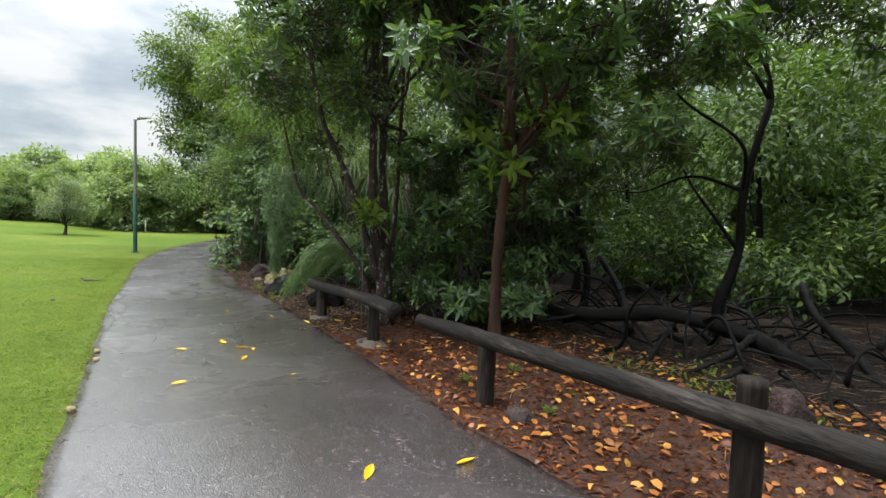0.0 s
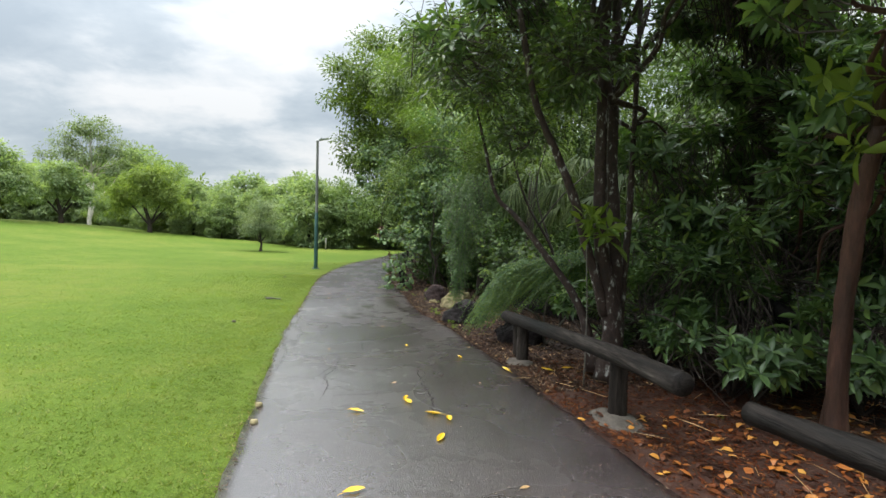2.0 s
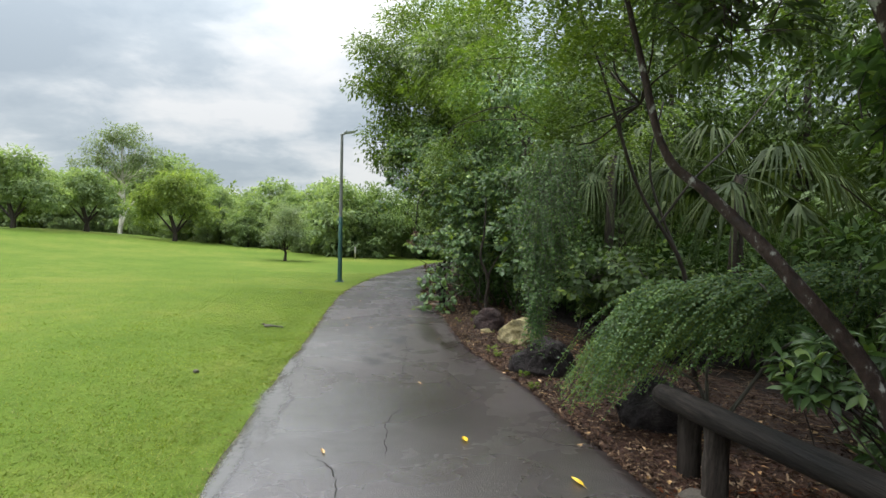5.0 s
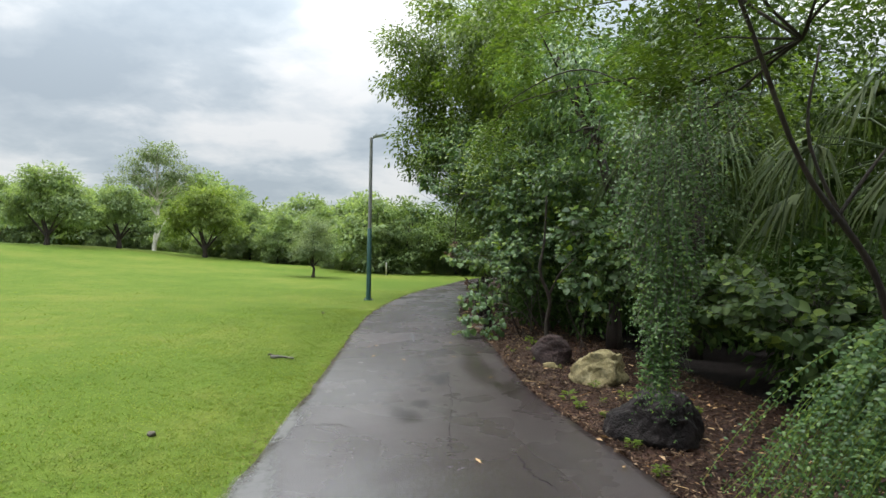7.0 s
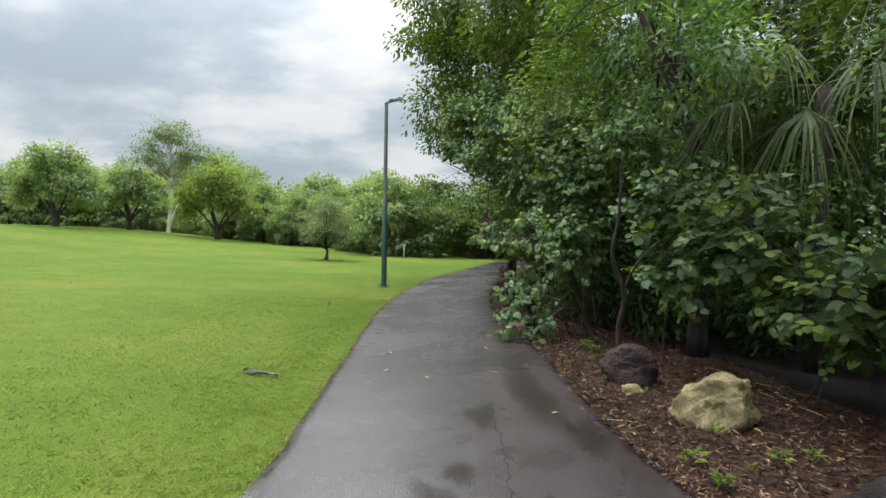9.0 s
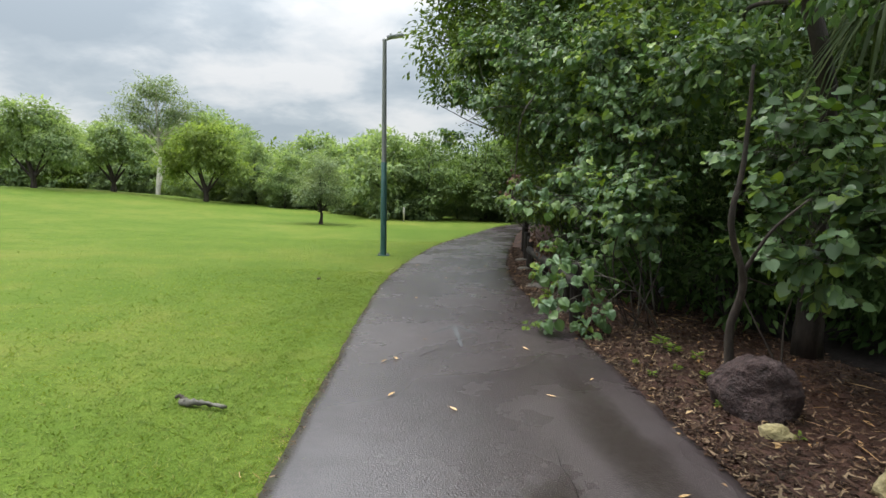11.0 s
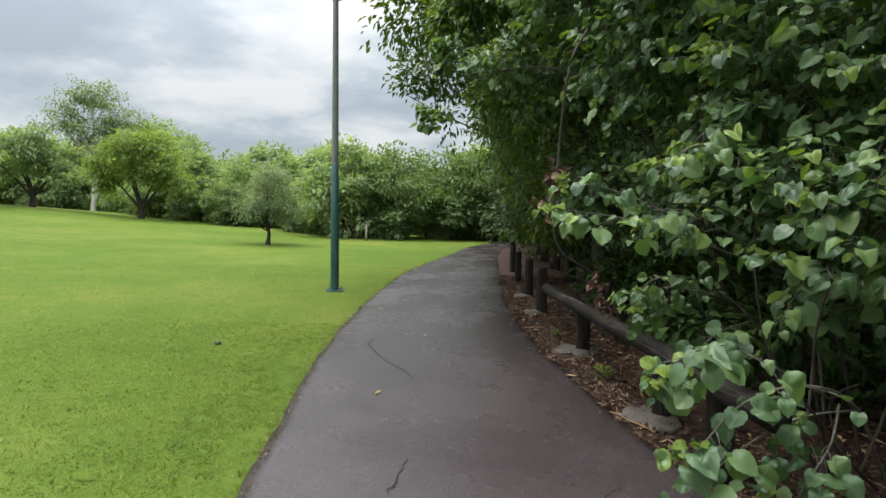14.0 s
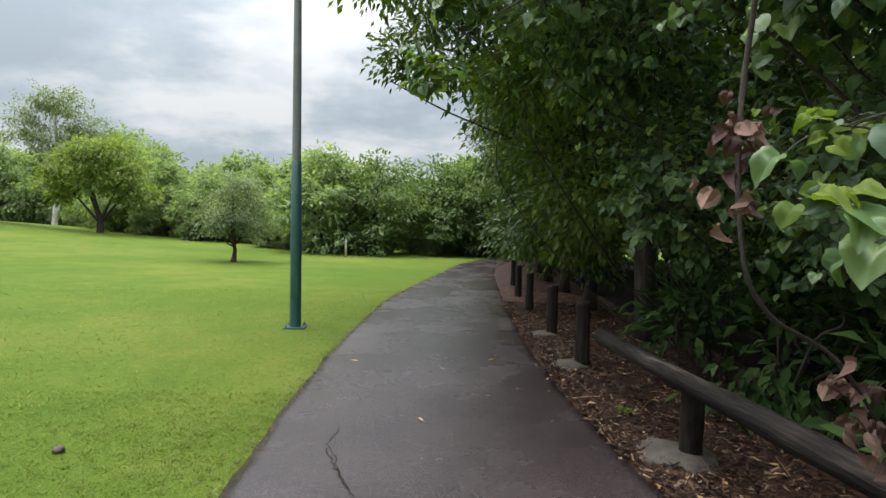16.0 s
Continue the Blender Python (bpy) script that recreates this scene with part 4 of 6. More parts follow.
def swamp():
    # dead roots and fallen limbs on the mud
    b = on_land(5.3, 4.1)
    log = thing("fallen_tree", b, "black wet fallen tree with a tangle of bare limbs", "fallen tree")
    runs = [
        ([(5.3, 7.6, 0.75), (5.6, 6.8, 0.35), (6.0, 6.0, 0.3), (6.5, 5.3, 0.42), (6.9, 4.5, 0.3), (7.0, 3.9, 0.1), (7.3, 3.2, 0.0)], 0.085, 0.12),
        ([(6.0, 7.2, 0.3), (6.2, 6.4, 0.25), (6.6, 5.6, 0.3)], 0.05, 0.07),
        ([(7.2, 7.2, 0.95), (7.0, 6.6, 0.6), (6.6, 6.0, 0.35), (6.3, 5.6, 0.15)], 0.05, 0.06),
        ([(6.6, 5.2, 0.35), (6.0, 4.9, 0.15), (5.6, 4.7, 0.0)], 0.045, 0.02),
        ([(6.9, 4.4, 0.3), (6.2, 4.2, 0.2), (5.7, 4.3, 0.02)], 0.05, 0.02),
        ([(6.7, 4.9, 0.38), (6.5, 4.5, 0.5), (6.2, 4.0, 0.1)], 0.035, 0.015),
        ([(8.6, 4.9, 0.75), (8.0, 4.4, 0.5), (7.6, 3.8, 0.25), (7.2, 3.3, 0.02)], 0.06, 0.05),
        ([(8.9, 3.7, 0.95), (8.3, 3.7, 0.55), (7.7, 3.6, 0.3)], 0.04, 0.05),
        ([(6.0, 6.1, 0.3), (5.4, 6.3, 0.2), (4.9, 6.9, 0.25)], 0.035, 0.012),
        ([(6.3, 5.6, 0.3), (6.1, 5.0, 0.05), (6.0, 4.9, -0.05)], 0.03, 0.015),
        ([(7.4, 5.2, 0.1), (6.9, 4.8, 0.2), (6.3, 4.6, 0.02)], 0.025, 0.01),
    ]
    for pts, r0, r1 in runs:
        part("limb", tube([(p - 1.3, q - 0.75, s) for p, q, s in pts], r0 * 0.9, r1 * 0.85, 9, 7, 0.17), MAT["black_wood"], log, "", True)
    for k in range(85):
        a0 = rng.uniform(0, 2 * math.pi)
        p = np.array([rng.uniform(4.3, 8.4), rng.uniform(2.2, 7.4), 0.02])
        d = np.array([math.cos(a0), math.sin(a0), rng.uniform(0.2, 0.9)])
        pts = [p]
        for _ in range(4):
            pts.append(pts[-1] + d * rng.uniform(0.15, 0.4))
            d = d + rng.standard_normal(3) * 0.45 + np.array([0, 0, -0.28])
            pts[-1][2] = max(pts[-1][2], 0.0)
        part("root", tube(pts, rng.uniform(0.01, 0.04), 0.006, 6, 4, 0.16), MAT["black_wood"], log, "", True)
    # bent trees on the mud
    spots = [
        ((6.4, 4.7), [(0, 0, 0), (-0.05, -0.05, 0.5), (0.2, -0.1, 1.2), (0.15, -0.15, 2.0), (0.4, -0.25, 3.2)], 0.08, [(6.9, 4.4, 4.3, 1.5, 1.4, 1.0), (5.6, 4.9, 3.9, 0.9, 0.9, 0.7), (5.6, 5.2, 2.5, 0.9, 0.8, 0.6)]),
        ((6.6, 7.6), [(0, 0, 0), (0.05, 0, 0.8), (-0.3, 0.1, 1.9), (-0.2, 0.2, 3.4)], 0.08, [(6.2, 7.6, 4.1, 1.9, 1.6, 1.4), (5.6, 6.6, 2.4, 1.0, 0.9, 0.8)]),
        ((10.0, 3.6), [(0, 0, 0), (0.3, 0.1, 1.2), (0, 0.3, 2.6), (0.3, 0.2, 4.0)], 0.09, [(10.2, 3.6, 4.4, 2.2, 2.2, 1.7), (9.0, 2.4, 2.6, 1.2, 1.2, 1.0)]),
        ((11.5, 7.5), [(0, 0, 0), (0.1, 0.1, 1.4), (-0.2, 0.1, 3.6)], 0.1, [(11.4, 7.6, 3.9, 2.6, 2.4, 2.2)]),
        ((8.6, 10.2), [(0, 0, 0), (0.1, 0.1, 1.4), (-0.2, 0.1, 3.6)], 0.1, [(8.4, 10.2, 3.7, 2.6, 2.4, 2.3), (6.6, 10.6, 2.4, 1.6, 1.6, 1.6)]),
        ((6.4, 1.6), [(0, 0, 0), (0.1, 0.1, 1.4), (-0.2, 0.3, 3.2), (-0.4, 0.5, 4.4)], 0.09, [(5.6, 2.5, 4.9, 2.1, 1.9, 1.1), (7.2, 2.3, 3.9, 1.3, 1.2, 0.9)]),
        ((13.5, 2.0), [(0, 0, 0), (0.1, 0.1, 1.8), (-0.2, 0.1, 4.6)], 0.12, [(13.4, 2.2, 4.4, 2.9, 2.8, 2.6), (12.4, 4.6, 2.0, 1.6, 1.6, 1.5)]),
        ((15.0, 9.0), [(0, 0, 0), (0.1, 0.1, 1.8), (-0.2, 0.1, 4.6)], 0.12, [(14.8, 9, 4.0, 3.2, 3.2, 3.2)]),
        ((13.0, 13.0), [(0, 0, 0), (0.1, 0.1, 1.8), (-0.2, 0.1, 4.6)], 0.12, [(12.4, 13, 4.0, 3.4, 3.2, 3.4)]),
        ((17.5, 4.5), [(0, 0, 0), (0.1, 0.1, 1.8), (-0.2, 0.1, 4.6)], 0.12, [(17.4, 4.4, 3.2, 2.8, 3.6, 3.4)]),
    ]
    for (x, y), pts, r, lobes in spots:
        b = on_land(x, y, -0.03)
        world_pts = [(x + a, y + c, b[2] + h) for a, c, h in pts]
        stems = [(world_pts, r, r * 0.5)]
        for lx_, ly_, lz_, *_ in lobes:
            for a, c in ((-1, 0.4), (0.9, 0.7)):
                k = int(rng.integers(len(world_pts) // 2, len(world_pts)))
                stems += limbs(world_pts[k], [(lx_ + a * 0.6, ly_ + c * 0.6, lz_ + a * c * 0.4)], 0.03, 0.006, 0.12, 0.03)
        foliage, twigs = rosettes(lobes, 13, 8, 0.15, LANCE, 0.75) if x < 9 else (crown(lobes, 4.6, 18, 0.17, SPEAR, 0.28, 0.3, 0.7, None, 0.4, 1.2), None)
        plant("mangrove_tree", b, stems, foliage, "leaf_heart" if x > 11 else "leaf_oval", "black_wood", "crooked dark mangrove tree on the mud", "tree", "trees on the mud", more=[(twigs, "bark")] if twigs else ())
    # low greens at the edge of the mud
    for x, y in ((3.98, 3.8), (4.1, 3.5), (4.2, 3.15), (4.25, 2.85), (4.2, 2.6), (4.5, 3.3), (4.1, 2.3)):
        b = on_land(x, y)
        plant("ground_cover", b, limbs(b, [(x, y, b[2] + 0.1)], 0.005, 0.003, 0), crown([(x, y, b[2] + 0.08, 0.17, 0.15, 0.04)], 60, 5, 0.055, OVAL, 0.06, 0.0), "leaf_lime", "grey_stem",
              "low clump of light green leaves on the mulch", "ground cover", "low plants on the bed")


def creeper():
    # vine-covered end of the second rail: fronds that spill from a crest down to the mulch
    b = on_land(2.6, 9.5)
    n = 330
    u, k = rng.random(n) ** 1.4, rng.random(n)
    starts = np.stack([2.25 + 1.5 * u, 9.75 - 0.4 * u, 0.78 + 0.3 * np.sqrt(u)], -1) + rng.standard_normal((n, 3)) * np.array([0.12, 0.16, 0.08])
    foot = curve_points([(1.5, 10.2, -0.1), (1.5, 9.75, -0.05), (1.66, 9.4, 0.05), (2.0, 9.25, 0.27), (2.6, 9.15, 0.5), (3.4, 9.1, 0.7)], 20)
    ends = foot[np.clip((np.clip(0.85 * u + 0.4 * k - 0.08, 0, 1) * (len(foot) - 1)).astype(int), 0, len(foot) - 1)]
    short = rng.uniform(0.5, 1.04, (n, 1)) ** 0.5
    ends = starts + (ends - starts) * short + np.array([0, 0, 0.3]) * (1 - short) + rng.standard_normal((n, 3)) * 0.06
    ends[:, 2] = np.maximum(ends[:, 2], -0.15)
    foliage, ribs = fronds(starts, ends, 34, 0.034, 0.28, (-0.45, -0.35, 0.8))
    plant("creeper_mound", b, limbs(b, [(2.3, 9.7, 0.75), (2.9, 9.6, 0.9), (3.5, 9.4, 1.0)], 0.018, 0.006), foliage, "leaf_creeper", "grey_stem",
          "mound of fine-leaved bright green creeper over the rail end", "creeper", more=[(ribs, "leaf_lime")])
    # feathery tree that hangs over the boulders
    b = on_land(3.6, 11.4)
    stems = [([b, (3.4, 11.4, 1.0), (2.9, 11.6, 2.0), (2.5, 11.8, 3.4), (2.0, 12.2, 5.2)], 0.03, 0.014), ([(3.1, 11.5, 1.5), (3.6, 11.6, 2.1), (4.2, 11.8, 2.6), (5.0, 12.1, 3.4)], 0.016, 0.008), ([(3.4, 11.4, 1.0), (3.2, 11.9, 2.2), (3.5, 12.2, 3.2)], 0.02, 0.01)]
    lobes = [(2.4, 11.8, 4.6, 1.7, 2.0, 1.4), (1.5, 13.0, 4.9, 1.2, 1.6, 1.2), (2.2, 10.2, 3.9, 1.1, 1.3, 1.2), (3.0, 10.6, 4.3, 1.1, 1.2, 1.0), (0.75, 14.8, 3.2, 0.35, 0.5, 0.5), (0.85, 15.4, 2.9, 0.3, 0.4, 0.4), (1.2, 14.6, 4.0, 0.7, 0.9, 0.7), (2.9, 13.4, 3.2, 1.0, 1.0, 0.8), (2.3, 12.2, 2.5, 0.7, 0.7, 0.6)]
    for x, y, z, *_ in lobes:
        stems += limbs((2.9, 11.6, 3.0), [(x, y, z)], 0.014, 0.004)
    at, out = lobe_clumps(lobes, 20, 0.6)
    ok = clear_of_walk(at)
    at, out = at[ok], out[ok]
    ways = out * 0.5 + rng.standard_normal(out.shape) * 0.4 + np.array([-0.15, 0, -0.35])
    n = 620
    high = rng.random(n)
    round_ = rng.uniform(0, 2 * math.pi, n)
    wide = (0.05 + 0.5 * high**1.2) * rng.random(n) ** 0.6
    top = np.stack([1.55 + 0.06 * np.sin(5 * high) + 0.3 * high**2 + 0.9 * wide * np.cos(round_), 11.15 + 0.2 * high + 0.9 * wide * np.sin(round_), 0.45 + 2.0 * high], -1)
    low = top + np.stack([0.4 * wide * np.cos(round_), 0.4 * wide * np.sin(round_), -rng.uniform(0.25, 0.5, n)], -1) + rng.standard_normal((n, 3)) * 0.06
    curtain, ribs = fronds(top, low, 9, 0.036, 0.22, (-0.3, -0.3, 0.8))
    plant("feathery_tree", b, stems, sprays(at, ways, 0.42, 0.055, 9, 0.6), "leaf_feather", "bark", "light green tree with fine feathery hanging foliage",
          more=[(curtain, "leaf_creeper"), (ribs, "grey_stem")])


def middle():
    # leaning dark tree and its bulk
    b = on_land(3.3, 16.9)
    stems = [([b, (3.25, 16.8, 1.4), (3.05, 16.7, 2.6), (2.6, 16.9, 3.8), (2.2, 17.2, 5.0)], 0.11, 0.05)]
    lobes = [(2.9, 18.2, 5.0, 1.3, 1.5, 1.2), (2.4, 15.7, 3.1, 0.7, 0.7, 0.6), (2.1, 16.3, 4.6, 0.8, 0.8, 0.6), (3.6, 19.0, 3.2, 1.2, 1.5, 1.6)]
    for x, y, z, *_ in lobes:
        stems += limbs((2.9, 16.75, 3.0), [(x, y, z)] * 3)
    plant("leaning_tree", b, stems, crown(lobes, 6.3, 24, 0.125, SPEAR, 0.22, 0.5, 0.6, clear_of_walk), "leaf_fresh", "bark", "leaning tree with a dark trunk and dense leaves")
    # heart-leaved shrubs
    shrubs = [
        ((2.5, 16.0), [(2.6, 15.9, 0.9, 0.7, 0.75, 0.75), (2.5, 16.2, 1.7, 0.65, 0.7, 0.6)], [([(1.8, 15.6, -0.4), (1.76, 15.6, 0.1), (1.78, 15.5, 0.5), (1.6, 15.4, 0.95), (1.66, 15.4, 1.4), (1.68, 15.4, 2.1)], 0.04, 0.012), ([(1.76, 15.5, 0.55), (1.9, 15.4, 0.9), (2.1, 15.3, 1.15)], 0.018, 0.008)]),
        ((3.2, 14.3), [(3.3, 14.2, 0.8, 0.9, 0.9, 0.75), (3.0, 15.1, 1.3, 0.7, 0.8, 0.7)], []),
        ((3.7, 12.7), [(3.8, 12.8, 0.7, 0.9, 1.0, 0.7)], []),
        ((1.75, 17.7), [(1.75, 17.7, 1.1, 0.65, 0.7, 0.7), (1.9, 18.3, 2.1, 0.8, 0.9, 0.8), (1.6, 18.8, 3.1, 0.9, 1.0, 0.7), (2.3, 17.4, 2.6, 0.8, 0.8, 0.6)],
         [([(1.9, 17.6, -0.4), (1.5, 17.4, -0.1), (1.2, 17.3, 0.2), (0.9, 17.2, 0.25)], 0.009, 0.004), ([(2.0, 17.8, -0.4), (1.8, 17.9, 0.5), (1.3, 18.1, 1.1), (0.7, 18.0, 1.15)], 0.011, 0.004)]),
        ((2.4, 19.6), [(2.1, 19.6, 1.6, 0.9, 1.0, 0.9), (1.5, 19.8, 2.7, 0.9, 1.0, 0.8), (2.6, 20.6, 1.3, 0.9, 1.0, 0.9), (1.2, 20.6, 3.6, 1.0, 1.1, 0.8)],
         [([(2.4, 19.6, -0.45), (2.0, 19.6, 1.0), (1.2, 20.3, 2.4), (0.4, 20.9, 2.7), (-0.3, 21.2, 2.4)], 0.016, 0.004)]),
        ((2.6, 22.4), [(2.1, 22.3, 1.7, 0.9, 1.1, 0.9), (1.5, 22.2, 3.0, 1.0, 1.1, 0.9), (0.35, 21.4, 2.9, 0.4, 0.5, 0.4), (-0.45, 21.3, 2.25, 0.2, 0.25, 0.25), (0.05, 22.7, 4.2, 0.6, 0.8, 0.6), (-0.15, 22.0, 3.2, 0.3, 0.45, 0.3), (0.9, 21.8, 4.3, 0.8, 0.9, 0.7)], []),
    ]
    for (x, y), lobes, extra in shrubs:
        b = on_land(x, y, -0.02)
        stems = list(extra)
        for lx_, ly_, lz_, *_ in lobes:
            stems += limbs((b[0] + rng.normal() * 0.12, b[1] + rng.normal() * 0.12, b[2]), [(lx_, ly_, lz_)], 0.009, 0.003, 0.1)
        small = b[0] > 3
        foliage, twigs = shoot_crown(lobes, 10, 9, 0.125, ROUND if b[1] < 17 else BROAD_PLAIN, None, droop=0.55, lean=(-0.35, -0.3, 0), tumble=0.45)
        fresh, _ = shoot_crown(lobes, 1.6, 7, 0.1, ROUND, None, 0.5, droop=0.3, lean=(-0.3, -0.3, 0))
        # dark fill leaves: shade of the gaps put into their colour
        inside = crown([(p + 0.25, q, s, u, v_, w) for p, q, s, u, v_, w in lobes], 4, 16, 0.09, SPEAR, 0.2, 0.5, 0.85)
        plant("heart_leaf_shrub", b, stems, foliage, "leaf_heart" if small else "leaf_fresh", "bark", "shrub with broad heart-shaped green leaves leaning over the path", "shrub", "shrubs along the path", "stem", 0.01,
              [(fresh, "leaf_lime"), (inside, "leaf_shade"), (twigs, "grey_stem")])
    # long arching shoots with broad leaves that hang out over the path
    for base, arms, label in (
        ((2.05, 18.3), [[(2.05, 18.3, -0.42), (2.0, 18.3, 0.55), (1.4, 18.35, 0.86), (0.8, 18.4, 1.05), (0.24, 18.5, 1.12)], [(1.4, 18.35, 0.86), (1.1, 18.5, 1.1), (0.62, 18.62, 1.3), (0.42, 18.6, 1.32)], [(1.9, 18.3, 0.6), (1.5, 18.05, 1.25), (1.05, 18.0, 1.5), (0.78, 18.05, 1.36)], [(1.7, 18.2, 0.72), (1.3, 18.1, 0.98), (0.95, 18.1, 1.12), (0.7, 18.15, 1.0)]],
         "slender sapling with bright broad leaves hanging over the path"),
        ((2.1, 17.75), [[(2.1, 17.75, -0.45), (1.75, 17.6, 0.05), (1.3, 17.4, 0.25), (0.9, 17.3, 0.2), (0.62, 17.25, -0.05)], [(1.75, 17.6, 0.05), (1.2, 17.35, 0.1), (0.8, 17.25, -0.05), (0.52, 17.2, -0.3)], [(1.5, 17.5, 0.15), (1.0, 17.45, 0.4), (0.72, 17.42, 0.42), (0.56, 17.45, 0.28)], [(1.6, 17.55, 0.1), (1.35, 17.3, 0.0), (1.15, 17.2, -0.15), (1.05, 17.18, -0.32)]],
         "low leafy shoots trailing onto the edge of the path"),
        ((2.3, 18.7), [[(2.3, 18.7, -0.42), (1.9, 18.7, 0.3), (1.4, 18.65, 0.62), (1.05, 18.6, 0.62), (0.88, 18.55, 0.42)], [(1.9, 18.7, 0.3), (1.5, 18.2, 0.4), (1.15, 18.0, 0.35), (0.95, 17.92, 0.12)], [(1.6, 18.68, 0.5), (1.3, 18.8, 0.55), (1.1, 18.85, 0.45)]],
         "thin arching shoots with drooping broad leaves above the rail"),
        ((2.35, 18.5), [[(2.35, 18.5, -0.42), (2.1, 18.5, 1.0), (1.6, 18.4, 1.9), (1.4, 18.35, 2.2), (1.25, 18.3, 2.15)], [(1.6, 18.4, 1.9), (1.5, 18.2, 2.4), (1.35, 18.15, 2.6), (1.2, 18.1, 2.5)], [(1.9, 18.5, 1.4), (1.55, 18.35, 1.6), (1.25, 18.25, 1.65), (1.05, 18.2, 1.5)]],
         "tall shoots with broad green leaves arching towards the path"),
    ):
        b = on_land(*base, -0.02)
        sprig = thing("broad_leaf_sapling", b, label, "sapling", "broad-leaved shoots over the path")
        for k, arm in enumerate(arms):
            line = curve_points(arm, 12)
            line = line[int(len(line) * (0.55 if k == 0 else 0.35)):]
            tips = line + rng.standard_normal(line.shape) * np.array([0.09, 0.09, 0.05]) + np.array([-0.03, -0.04, -0.03])
            foliage, twigs = shoots(line[::2], tips[::2], 2, 0.13, BROAD, 0.1, 0.55, 0.6, 0.003, 0.3, 0.4, (-0.35, -0.45, 0), 0.25)
            part("leaves", foliage, MAT["leaf_fresh"], sprig, "", True)
            part("stem", merge([tube(arm, 0.011 if k == 0 else 0.007, 0.003, 6, 8), twigs]), MAT["grey_stem"], sprig, "", True)
            foliage, twigs = shoots(line[-3:], line[-3:] + np.array([-0.07, -0.03, 0.02]) + rng.standard_normal((3, 3)) * 0.03, 3, 0.075, BROAD, 0.1, 0.1, 0.4, 0.002, 0.3, 0.3, (-0.2, -0.4, 0), 0.3)
            part("young_leaves", foliage, MAT["leaf_lime"], sprig, "fresh yellow-green tip leaves", True)
    # dead hanging vine with withered leaves
    b = (0.52, 19.02, 2.6)
    vine = thing("hanging_vine", b, "dry hanging vine with withered brown leaves", "vine")
    part("stem", tube([(0.75, 19.3, 2.6), (0.52, 19.0, 2.2), (0.47, 19.05, 1.5), (0.42, 18.95, 1.0), (0.5, 18.92, 0.78), (0.72, 18.9, 0.64), (0.86, 18.86, 0.42)], 0.011, 0.006, 6, 6), MAT["bark"], vine, "", True)
    spots = np.repeat([(0.45, 19.03, 1.44), (0.43, 19.0, 1.36), (0.4, 18.97, 1.16), (0.74, 18.9, 0.56), (0.8, 18.86, 0.46), (0.84, 18.84, 0.4)], 9, 0)
    at = spots + rng.standard_normal(spots.shape) * np.array([0.04, 0.04, 0.04])
    way = rng.standard_normal(at.shape) * 0.3 + np.array([0, 0, -1.0])
    part("withered_leaves", leaves(at, 0.085 * rng.uniform(0.6, 1.1, len(at)), (BROAD[0] * np.array([0.85, 0.8, 1.3]), BROAD[1]), way, rng.standard_normal(at.shape)), MAT["dead"], vine)


def palm(x, y, h, seed_turn):
    b = on_land(x, y)
    ob = thing("fan_palm", b, "fan palm with drooping grey-green fronds under the trees", "palm", "palms")
    part("trunk", tube([b, (x, y, b[2] + h * 0.5), (x + 0.05, y, b[2] + h)], 0.11, 0.09, 10, 6, 0.12), MAT["bark"], ob, "", True)
    for k in range(13):
        a = seed_turn + k * 2.4
        tilt = 0.75 - 1.1 * (k / 12)
        d = np.array([math.cos(a) * math.cos(tilt), math.sin(a) * math.cos(tilt), math.sin(tilt)])
        c0 = np.array([x, y, b[2] + h])
        c1 = c0 + d * 1.05 + np.array([0, 0, -0.12])
        pieces = [tube([c0, (c0 + c1) / 2 + np.array([0, 0, 0.06]), c1], 0.014, 0.008, 5, 3)]
        side = unit(np.cross(d, np.array([0, 0, 1.0])))
        fan = np.linspace(-1.35, 1.35, 34)
        for q in fan:
            w = unit(d * math.cos(q) + side * math.sin(q) + rng.standard_normal(3) * 0.07)
            sag = rng.uniform(0.75, 1.35)
            ln = 1.25 * (1 - 0.22 * abs(q)) * rng.uniform(0.9, 1.1)
            wide = unit(np.cross(w, np.array([0, 0, 1.0]))) * 0.026
            rows = []
            for s in (0.0, 0.35, 0.7, 1.0):
                p = c1 + w * ln * s * (1 - 0.25 * s) + np.array([0, 0, -sag * ln * s**1.8])
                rows += [p - wide * (1.02 - s), p + wide * (1.02 - s) + np.array([0, 0, 0.006])]
            pieces.append((np.array(rows), np.array([[0, 1, 3, 2], [2, 3, 5, 4], [4, 5, 7, 6]])))
        part("frond", merge(pieces), MAT["leaf_palm"], ob)
    return ob


